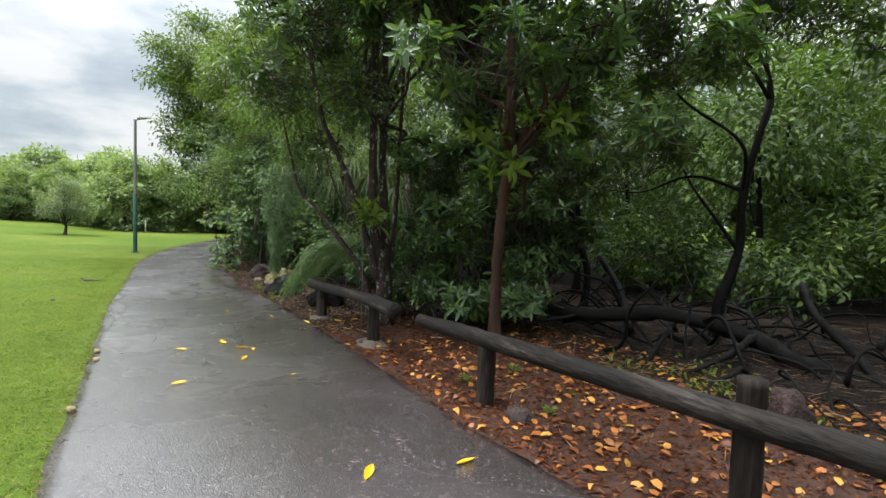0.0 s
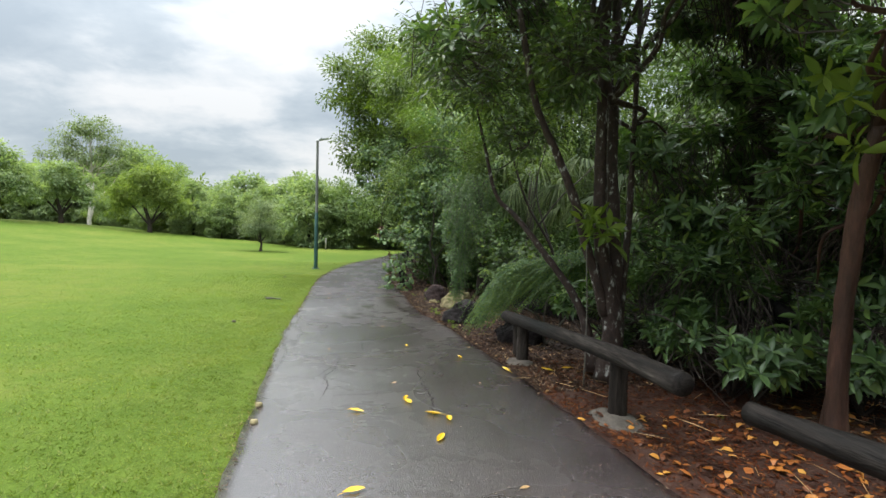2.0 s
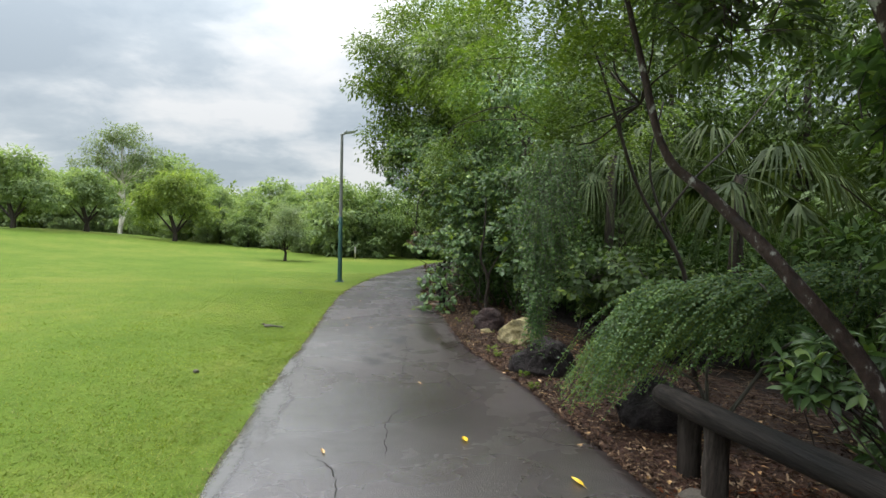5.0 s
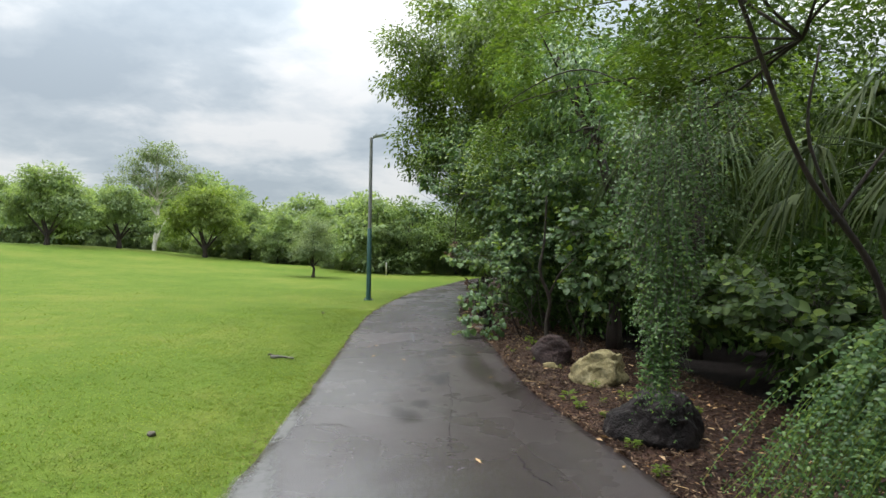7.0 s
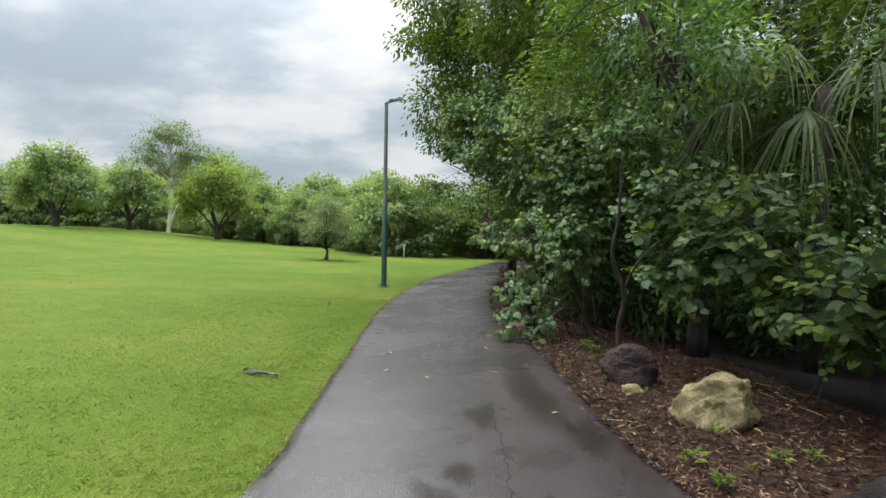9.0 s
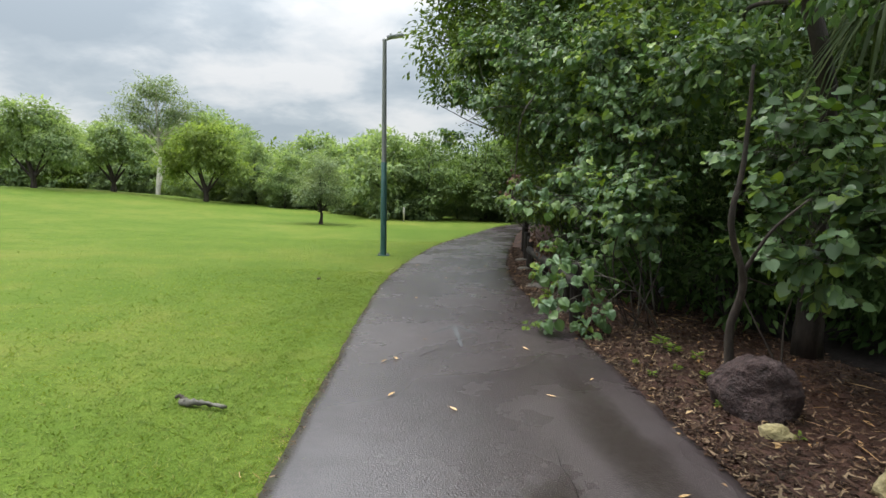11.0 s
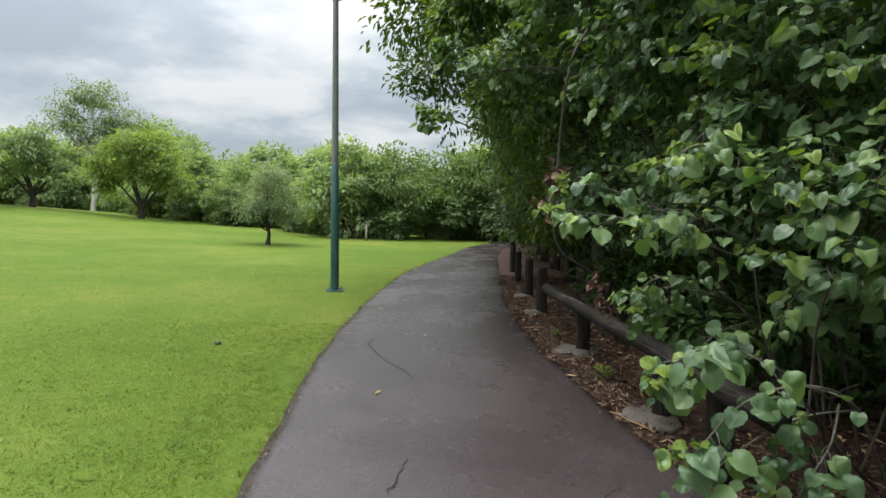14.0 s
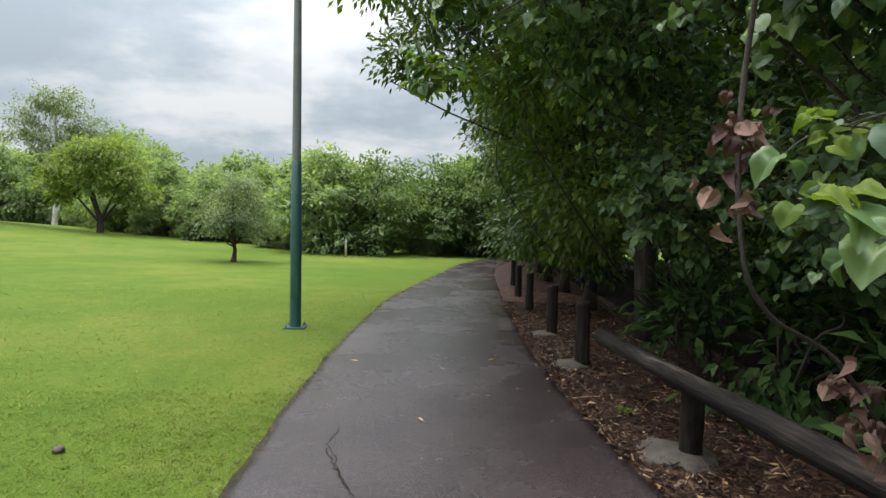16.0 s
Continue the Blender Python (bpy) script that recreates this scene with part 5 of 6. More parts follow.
def far_right():
    # the tall tree that leans over the path, and the row of trees that follows it
    b = on_land(2.9, 24.4)
    stems = [([b, (2.7, 24.4, 1.6), (2.0, 24.4, 3.6), (1.3, 24.4, 6.0), (0.9, 24.4, 8.0)], 0.14, 0.05)]
    lobes = [(0.7, 24.6, 7.9, 1.9, 2.1, 1.7), (-0.7, 24.5, 7.4, 1.0, 1.3, 1.0), (1.5, 23.8, 5.6, 1.6, 1.7, 1.4), (2.0, 22.6, 7.4, 2.0, 2.0, 2.0), (0.6, 23.3, 4.4, 0.9, 1.0, 0.8), (1.9, 24.6, 3.2, 1.1, 1.3, 1.0), (2.6, 25.5, 1.4, 1.1, 1.3, 1.1), (1.7, 20.4, 6.3, 1.5, 1.7, 1.5), (-0.55, 24.0, 4.7, 0.7, 0.9, 0.7), (-0.4, 24.4, 5.9, 0.6, 0.8, 0.7)]
    for x, y, z, *_ in lobes:
        stems += limbs((1.9, 24.4, 3.9), [(x, y, z)] * 2)
    plant("tall_leaning_tree", b, stems, crown(lobes, 9, 22, 0.15, SPEAR, 0.28, 0.6, 0.5, clear_of_walk), "leaf_feather", "bark", "tall light green tree leaning over the path")
    k = 0
    for y in (27.4, 30.4, 33.6, 37.0, 40.5, 44.0):
        x = float(right_edge(y)) + 1.7
        b = on_land(x, y)
        lobes = [(x - 0.1, y, 3.6, 1.8, 2.0, 1.9), (x - 1.4, y - 0.3, 4.2 + 0.3 * (k % 2), 1.3, 1.6, 1.2), (x - 0.3, y + 0.5, 1.1, 1.1, 1.5, 1.1), (x + 1.4, y, 4.6, 2.0, 2.2, 2.2), (x + 0.6, y, 6.6, 2.2, 2.2, 1.5)]
        if k == 0:
            lobes += [(0.1, 27.4, 4.6, 0.9, 1.1, 0.7), (-0.45, 27.8, 4.2, 0.55, 0.7, 0.5), (0.5, 27.2, 5.6, 1.0, 1.2, 0.8)]
        stems = [([b, (x, y, 1.4), (x - 0.4, y, 3.4), (x - 0.6, y, 5.0)], 0.11, 0.05)]
        for lx_, ly_, lz_, *_ in lobes:
            stems += limbs((x - 0.1, y, 2.0), [(lx_, ly_, lz_)], 0.04, 0.01)
        plant("pathside_tree", b, stems, crown(lobes, 6.0 if y < 34 else 3.6, 18, 0.18 if y < 34 else 0.23, SPEAR, 0.28, 0.5, 0.5, clear_of_walk), "leaf_dark" if k % 2 else "leaf_oval", "bark", "dense dark green tree at the edge of the path", "tree", "trees along the path")
        k += 1
    # woods behind the bushes
    for x, y in ((9.5, 14.0), (6.2, 19.5), (5.6, 22.5), (6.6, 26.5), (10.5, 18.0), (9.0, 22.0)):
        b = on_land(x, y)
        lobes = [(x, y, 5.6, 2.3, 2.3, 2.2), (x - 0.6, y, 2.6, 1.5, 1.8, 1.7), (x + 0.8, y + 1, 7.6, 1.4, 1.4, 1.0)]
        stems = [([b, (x, y, 2.0), (x - 0.2, y, 5.0), (x, y, 7.5)], 0.13, 0.06)]
        for lx_, ly_, lz_, *_ in lobes:
            stems += limbs((x - 0.1, y, 2.6), [(lx_, ly_, lz_)] * 2, 0.04, 0.01)
        plant("woodland_tree", b, stems, crown(lobes, 4.4, 18, 0.2, SPEAR, 0.3, 0.5, 0.5), "leaf_dark", "bark", "tall dark green tree in the bush behind", "tree", "trees behind the path")


near_side()
swamp()
creeper()
middle()
palm(4.5, 16.3, 3.7, 0.3)
palm(5.2, 13.1, 2.8, 1.3)
palm(4.6, 20.5, 0.8, 2.0)
far_right()


# ---- trees across the lawn ----
def lawn_trees():
    x, y, z = on_land(-6.92, 38.6)
    stems = [([(x, y, z - 0.03), (x + 0.05, y, z + 0.5), (x - 0.05, y, z + 1.2), (x, y, z + 2.6)], 0.09, 0.03)]
    lobes = [(x, y, z + 1.9, 1.45, 1.3, 0.95), (x + 0.1, y, z + 2.9, 0.9, 0.9, 0.75), (x - 0.7, y, z + 1.5, 0.7, 0.7, 0.6), (x + 0.8, y, z + 1.5, 0.7, 0.7, 0.6)]
    for a, b, c, *_ in lobes:
        stems += limbs((x, y, z + 0.6), [(a, b, c)] * 3, 0.03, 0.008)
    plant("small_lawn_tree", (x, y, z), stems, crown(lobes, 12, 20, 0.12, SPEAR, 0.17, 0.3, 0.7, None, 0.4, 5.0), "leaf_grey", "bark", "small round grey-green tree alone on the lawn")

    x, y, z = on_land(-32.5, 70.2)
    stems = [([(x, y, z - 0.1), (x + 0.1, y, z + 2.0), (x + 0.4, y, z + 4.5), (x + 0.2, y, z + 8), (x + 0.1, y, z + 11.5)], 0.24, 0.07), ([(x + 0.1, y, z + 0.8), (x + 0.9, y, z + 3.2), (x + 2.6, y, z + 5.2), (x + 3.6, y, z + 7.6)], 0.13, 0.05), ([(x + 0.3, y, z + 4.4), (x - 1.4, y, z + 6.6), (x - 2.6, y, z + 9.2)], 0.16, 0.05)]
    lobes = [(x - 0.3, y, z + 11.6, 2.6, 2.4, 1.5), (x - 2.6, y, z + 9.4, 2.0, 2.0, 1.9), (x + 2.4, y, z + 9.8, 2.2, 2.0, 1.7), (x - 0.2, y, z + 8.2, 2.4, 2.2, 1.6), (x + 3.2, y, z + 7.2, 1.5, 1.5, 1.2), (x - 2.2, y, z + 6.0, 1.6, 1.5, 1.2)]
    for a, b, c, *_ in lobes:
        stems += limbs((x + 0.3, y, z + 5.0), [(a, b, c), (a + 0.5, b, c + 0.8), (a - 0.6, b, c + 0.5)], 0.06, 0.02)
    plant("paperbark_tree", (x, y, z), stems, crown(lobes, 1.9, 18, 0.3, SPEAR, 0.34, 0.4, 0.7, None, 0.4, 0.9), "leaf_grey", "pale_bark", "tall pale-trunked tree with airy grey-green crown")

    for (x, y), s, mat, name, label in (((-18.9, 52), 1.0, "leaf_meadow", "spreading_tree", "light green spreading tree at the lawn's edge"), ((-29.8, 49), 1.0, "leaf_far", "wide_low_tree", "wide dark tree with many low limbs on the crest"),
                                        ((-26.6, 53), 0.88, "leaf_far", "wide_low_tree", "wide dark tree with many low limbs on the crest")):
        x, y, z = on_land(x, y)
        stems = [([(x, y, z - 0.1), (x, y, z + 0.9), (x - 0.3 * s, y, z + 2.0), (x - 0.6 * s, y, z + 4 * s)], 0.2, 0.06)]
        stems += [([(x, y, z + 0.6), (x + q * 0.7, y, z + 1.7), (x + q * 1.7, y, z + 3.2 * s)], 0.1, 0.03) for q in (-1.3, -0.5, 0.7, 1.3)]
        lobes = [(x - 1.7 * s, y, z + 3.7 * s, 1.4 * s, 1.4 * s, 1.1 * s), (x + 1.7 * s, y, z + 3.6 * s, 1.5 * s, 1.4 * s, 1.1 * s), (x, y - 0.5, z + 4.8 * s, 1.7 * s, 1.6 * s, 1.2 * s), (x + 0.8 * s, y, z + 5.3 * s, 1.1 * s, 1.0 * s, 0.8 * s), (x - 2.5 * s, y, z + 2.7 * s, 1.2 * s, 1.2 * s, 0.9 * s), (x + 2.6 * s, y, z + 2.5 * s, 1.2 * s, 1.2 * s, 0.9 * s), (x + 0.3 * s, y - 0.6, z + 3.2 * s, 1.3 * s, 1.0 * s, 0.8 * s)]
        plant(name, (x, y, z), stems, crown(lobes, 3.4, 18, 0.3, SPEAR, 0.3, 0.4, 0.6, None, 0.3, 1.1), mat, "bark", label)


lawn_trees()


def forest():
    kinds = []
    # leaf_far has the haze of distance mixed into its pale colour
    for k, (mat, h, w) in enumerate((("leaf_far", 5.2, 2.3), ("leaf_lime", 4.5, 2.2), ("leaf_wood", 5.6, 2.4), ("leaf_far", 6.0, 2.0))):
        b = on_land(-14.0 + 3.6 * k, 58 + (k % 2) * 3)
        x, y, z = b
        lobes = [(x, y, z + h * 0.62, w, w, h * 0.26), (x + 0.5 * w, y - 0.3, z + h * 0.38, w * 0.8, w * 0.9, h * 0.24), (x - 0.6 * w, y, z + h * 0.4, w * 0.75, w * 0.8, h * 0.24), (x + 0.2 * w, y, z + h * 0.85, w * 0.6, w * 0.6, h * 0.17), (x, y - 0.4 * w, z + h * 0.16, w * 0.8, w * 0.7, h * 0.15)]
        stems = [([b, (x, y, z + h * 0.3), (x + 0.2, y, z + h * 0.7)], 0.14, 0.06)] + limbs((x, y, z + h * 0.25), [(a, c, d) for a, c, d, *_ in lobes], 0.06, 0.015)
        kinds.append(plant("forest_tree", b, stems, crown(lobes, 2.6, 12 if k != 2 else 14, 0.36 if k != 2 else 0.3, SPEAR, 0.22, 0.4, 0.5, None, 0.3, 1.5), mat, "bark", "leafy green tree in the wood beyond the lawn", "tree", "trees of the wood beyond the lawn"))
    spots = []
    for x in np.arange(-68, 16, 2.9):
        back = (56.0 if x < -13 else 53.5) + min(max(0, -x - 18.5) * 1.5, 27)
        grow = back / 54
        spots.append((x + rng.uniform(-0.8, 0.8), back + rng.uniform(-1, 1) - (5.5 if x > -6 else 0), rng.uniform(0.7, 1.12) * grow))
        spots.append((x + rng.uniform(-1, 1), back + 6.5 + rng.uniform(-1.5, 1.5) - (3 if x > -6 else 0), rng.uniform(0.9, 1.4) * grow))
    spots.append((-24.7, 77.0, 1.75))
    for k, (x, y, s) in enumerate(spots):
        if left_edge(min(y, 46)) - 0.4 < x < right_edge(min(y, 46)) + 0.6 and y < 47:
            continue
        b = on_land(x, y, -0.05)
        copy_thing(kinds[int(2 if x > -4.5 and k % 2 == 0 else rng.choice((0, 3, 0, 3, 0, 1 if x < -9 else 2)))], pose(*b, 0, 0, rng.uniform(0, 360)) @ Matrix.Scale(s, 4))
    for x, y in ((4.2, 49.5), (6.6, 49.2), (8.8, 48.6), (2.0, 49.0), (9.6, 45.0)):
        copy_thing(kinds[2], pose(*on_land(x, y, -0.05), 0, 0, rng.uniform(0, 360)) @ Matrix.Scale(1.05, 4))
    for x in np.arange(-46.0, -9.0, 2.4):
        back = (54.5 if x < -13 else 52.5) + min(max(0, -x - 18.5) * 1.5, 27)
        ob = copy_thing(kinds[0 if int(x) % 3 else 2], pose(*on_land(x + rng.uniform(-0.5, 0.5), back + rng.uniform(-0.7, 0.7), -0.05), 0, 0, rng.uniform(0, 360)) @ Matrix.Scale(rng.uniform(0.4, 0.6), 4))
        tagged(ob, "low leafy thicket under the trees of the wood", "bush", "thicket under the trees")
    for x in np.arange(-8.0, 3.5, 1.2):
        ob = copy_thing(kinds[0], pose(*on_land(x, 48.8 + 0.5 * math.sin(x * 3), -0.05), 0, 0, rng.uniform(0, 360)) @ Matrix.Scale(0.42, 4))
        tagged(ob, "low leafy thicket under the trees of the wood", "bush", "thicket under the trees")
    # the bush that closes the place on its other sides
    around = [(16, -9), (13, -5), (18, -3), (20, 1.5), (21, 6), (20, 11), (17.5, 15), (15, 19), (13, 23), (12, 27), (11, 31), (11, 35), (10.5, 39), (8, -4), (10, -10), (6, -9), (5.6, -3.5), (11, -1.2), (16.5, 0.5), (17.5, 9.5)]
    for x, y in around:
        ob = copy_thing(kinds[2], pose(*on_land(x, y, -0.05), 0, 0, rng.uniform(0, 360)) @ Matrix.Scale(rng.uniform(1.2, 1.5), 4))
        tagged(ob, "tall leafy tree in the bush behind the rail", "tree", "trees behind the rail")


forest()


# ---- rails, lamp, boulders ----
def post(geo_list, x, y, top, r, lean=0.0):
    z = float(land(x, y))
    geo_list.append(("post", log_round([(x, y, z - 0.1), (x + lean * 0.5, y, (z + top) / 2), (x + lean, y, top)], r, r * 0.97, 22, 9)))


def log_round(points, r0, r1, seg=26, steps=22):
    """A weathered log: drying grooves along it, knots, slight swells, and flat sawn ends."""
    v, (quads, caps) = tube(points, r0, r1, seg, steps, 0.0)
    n = (len(v) - 2) // seg
    axis = v[:-2].reshape(n, seg, 3).mean(1, keepdims=True)
    ring = v[:-2].reshape(n, seg, 3) - axis
    a = np.arange(seg)
    groove = np.zeros((n, seg))
    for _ in range(6):
        c, start, ln, w = rng.uniform(0, seg), rng.uniform(-0.2, 0.9), rng.uniform(0.15, 0.6), rng.uniform(0.5, 1.0)
        s = np.linspace(0, 1, n)[:, None]
        mid = c + 1.2 * np.sin(s * 7 + c)
        gap = np.abs((a[None] - mid + seg / 2) % seg - seg / 2)
        groove -= 0.13 * np.exp(-(gap / w) ** 2) * ((s > start) & (s < start + ln))
    for _ in range(4):
        c, i = rng.integers(0, seg), rng.integers(2, n - 2)
        gap = np.abs((a[None] - c + seg / 2) % seg - seg / 2)
        groove += 0.09 * np.exp(-(gap / 1.6) ** 2 - ((np.arange(n)[:, None] - i) / 1.2) ** 2)
    swell = np.convolve(rng.standard_normal(n + 8), np.ones(9) / 9, "valid")[:, None] * 0.09
    k = 1 + groove + swell + rng.standard_normal((n, seg)) * 0.008
    return np.concatenate([(axis + ring * k[..., None]).reshape(-1, 3), v[-2:]]), [quads, caps]


def rail_fence(label, posts, rail, r=0.068):
    x, y = posts[0][:2]
    ob = thing("log_rail_fence", on_land(x, y), label, "fence", "log rails along the path")
    geo = []
    for px_, py_, top in posts:
        post(geo, px_, py_, top, 0.075)
    if rail is not None:
        geo.append(("rail", log_round(rail, r, r * 0.95)))
    for name, g in geo:
        part(name, g, MAT["rail_log" if name == "rail" else "log"], ob, "", True)
    return ob


rail_fence("weathered round log rail on stout posts", [(2.53, 1.64, 0.75), (2.16, 3.6, 0.47)], [(3.0, -1.2, 0.66), (2.62, 0.4, 0.62), (2.42, 1.62, 0.57), (2.15, 3.5, 0.53), (2.03, 4.66, 0.48)], 0.072)
rail_fence("weathered round log rail half under creeper", [(2.06, 6.2, 0.38), (1.9, 8.35, 0.28), (1.97, 8.75, 0.2)], [(1.93, 5.12, 0.5), (1.95, 6.2, 0.45), (1.84, 8.2, 0.34), (1.82, 8.85, 0.3)], 0.075)
rail_fence("weathered grey log rail split along its side", [(1.17, 18.6, 0.1), (1.22, 20.5, 0.08)], [(1.0, 17.2, 0.16), (1.05, 18.6, 0.15), (1.1, 20.5, 0.12), (1.18, 21.9, 0.09)], 0.068)
for x, y in ((1.35, 22.8), (1.54, 24.5), (1.8, 26.7), (2.15, 29.0), (2.6, 31.4)):
    rail_fence("short dark timber post beside the path", [(x, y, float(land(x, y)) + 0.72)], None)
rail_fence("short dark timber post hidden among leaves", [(1.08, 17.75, 0.35)], None)


def lump(center, size, turn, seed, rough=0.2, sub=4, block=0.7):
    """A boulder: a sphere pushed about by noise and cut flat in places."""
    bm = bmesh.new()
    bmesh.ops.create_icosphere(bm, subdivisions=sub, radius=1.0)
    cuts = [unit(np.random.default_rng(seed + i).standard_normal(3)) for i in range(9)]
    for v in bm.verts:
        p = Vector([math.copysign(abs(c) ** block, c) for c in v.co])
        for c in cuts:
            d = p.dot(Vector(c)) - 0.84
            if d > 0:
                p -= Vector(c) * d * 0.85
        k = 1 + rough * noise.noise(p * 1.6 + Vector((seed, 0, 0))) + 0.08 * noise.noise(p * 3.4 + Vector((seed, 4, 0))) + 0.065 * noise.noise(p * 8) + 0.035 * noise.noise(p * 19)
        v.co = p * k
    bm.transform(pose(*center, 0, 0, turn) @ Matrix.Diagonal((*size, 1)))
    v = np.array([v.co for v in bm.verts])
    fc = np.array([[q.index for q in p.verts] for p in bm.faces])
    bm.free()
    return v, fc


def boulder(x, y, size, turn, seed, mat, label, lift=0.45):
    b = on_land(x, y)
    ob = part("boulder", lump((x, y, b[2] + size[2] * lift), size, turn, seed, 0.2, 5 if size[0] > 0.25 else 4), MAT[mat], None, "", True)
    tagged(ob, label, "boulder", "boulders on the bed")


boulder(1.85, 11.85, (0.37, 0.34, 0.29), 25, 8, "rock_dark", "wet black rounded boulder on the mulch")
boulder(2.05, 13.98, (0.35, 0.28, 0.27), 20, 11, "rock_tan", "mossy tan sandstone boulder on the mulch")
boulder(1.74, 15.2, (0.28, 0.26, 0.27), 10, 23, "rock_purple", "purple-brown rough boulder on the mulch")
boulder(2.3, 9.75, (0.3, 0.34, 0.28), 50, 31, "rock_dark", "dark boulder under the creeper")
boulder(1.62, 14.75, (0.1, 0.08, 0.06), 10, 41, "rock_tan", "small mossy stone beside the boulders")
boulder(4.0, 2.3, (0.14, 0.14, 0.22), 10, 45, "rock_purple", "grey weathered stump-like stone behind the rail")
boulder(2.25, 3.25, (0.17, 0.11, 0.06), 60, 47, "rock_purple", "small grey stone at the foot of a post")


def footing(x, y, w, d, h, seed):
    b = on_land(x, y)
    ob = part("footing", lump((x, y, b[2]), (w, d, h), 15 * seed, 50 + seed, 0.25, 3), MAT["concrete"], None, "", True)
    tagged(ob, "rough concrete footing round a post", "footing", "post footings")


for k, (x, y, w, d) in enumerate(((2.0, 6.1, 0.2, 0.3), (1.82, 8.3, 0.16, 0.22), (1.08, 18.6, 0.2, 0.26), (1.13, 20.5, 0.22, 0.28), (1.25, 22.8, 0.22, 0.2), (1.45, 24.5, 0.2, 0.2))):
    footing(x, y, w, d, 0.07, k)


def lathe(profile, seg=20):
    """A turned shape round the z axis, from (r, z) pairs."""
    ang = np.arange(seg) * 2 * math.pi / seg
    v = np.concatenate([np.stack([r * np.cos(ang), r * np.sin(ang), np.full(seg, z)], -1) for r, z in profile])
    n = len(profile)
    i, j = np.meshgrid(np.arange(n - 1), np.arange(seg), indexing="ij")
    k = (j + 1) % seg
    return v, np.stack([i * seg + j, i * seg + k, (i + 1) * seg + k, (i + 1) * seg + j], -1).reshape(-1, 4)


def box(size, m, bevel=0.01):
    bm = bmesh.new()
    bmesh.ops.create_cube(bm, size=1.0)
    bmesh.ops.scale(bm, vec=size, verts=bm.verts)
    bmesh.ops.bevel(bm, geom=list(bm.edges), offset=bevel, segments=2, affect="EDGES")
    bm.transform(m)
    bmesh.ops.triangulate(bm, faces=bm.faces)
    v = np.array([v.co for v in bm.verts])
    fc = np.array([[q.index for q in p.verts] for p in bm.faces])
    bm.free()
    return v, fc


def street_lamp():
    b = on_land(-2.1, 25.1)
    o = np.array(b)
    ob = thing("street_lamp", b, "green steel lamp post with a flat grey lamp head", "street lamp")
    v, fc = lathe([(0.064, 2.3), (0.062, 3.0), (0.05, 5.42), (0.048, 5.46), (0.0, 5.47)])
    part("pole", (v + o, fc), MAT["dull_steel"], ob, "dull grey upper pole", True)
    v, fc = lathe([(0.0, -0.02), (0.084, -0.02), (0.082, 0.0), (0.079, 1.2), (0.071, 2.4), (0.062, 2.41)])
    part("lower_pole", (v + o, fc), MAT["pole"], ob, "green painted lower pole", True)
    part("base_plate", box((0.3, 0.3, 0.025), pose(b[0], b[1], b[2] + 0.01), 0.006), MAT["pole"], ob)
    for a in (-1, 1):
        for c in (-1, 1):
            v, fc = lathe([(0.0, 0.0), (0.018, 0.0), (0.018, 0.03), (0.01, 0.05), (0.0, 0.05)], 6)
            part("bolt", (v + o + np.array([a * 0.11, c * 0.11, 0.02]), fc), MAT["dull_steel"], ob)
    part("door_cover", box((0.09, 0.02, 0.3), pose(b[0], b[1] - 0.073, b[2] + 0.6), 0.005), MAT["pole"], ob)
    part("bracket", tube([(b[0] - 0.06, b[1], b[2] + 5.42), (b[0] + 0.1, b[1], b[2] + 5.47), (b[0] + 0.2, b[1], b[2] + 5.5)], 0.035, 0.03, 10, 4, 0.0), MAT["steel"], ob, "", True)
    head = part("lamp_head", box((0.44, 0.2, 0.055), pose(b[0] + 0.27, b[1], b[2] + 5.53, 0, -10, 0), 0.02), MAT["steel"], ob)
    part("lens", box((0.26, 0.14, 0.012), pose(b[0] + 0.31, b[1], b[2] + 5.503, 0, -10, 0), 0.004), MAT["lamp_lens"], head)
    part("sensor", lathe_at(0.03, 0.06, (b[0] + 0.15, b[1], b[2] + 5.54)), MAT["steel"], head)


def lathe_at(r, h, at):
    v, fc = lathe([(0.0, 0.0), (r, 0.0), (r, h * 0.8), (r * 0.8, h), (0.0, h)], 12)
    return v + np.array(at), fc


street_lamp()


# ---- marks and things on the path ----
def ribbon(points, width, dz, jag=0.02):
    """A thin ragged strip that lies on the path along a line."""
    p = curve_points([(x, y, 0) for x, y in points], 14)
    p[:, :2] += rng.standard_normal((len(p), 2)) * jag * 0.5
    d = unit(np.gradient(p, axis=0))
    s = np.stack([-d[:, 1], d[:, 0], np.zeros(len(p))], -1)
    along = np.linspace(0, 1, len(p))
    w = width * (0.35 + rng.random(len(p))) * np.clip(np.minimum(along, 1 - along) * 8, 0.12, 1)
    v = np.stack([p - s * w[:, None] / 2, p + s * w[:, None] / 2], 1).reshape(-1, 3)
    v[:, 2] = land(v[:, 0], v[:, 1]) + dz
    i = np.arange(len(p) - 1) * 2
    return v, np.stack([i, i + 1, i + 3, i + 2], -1)


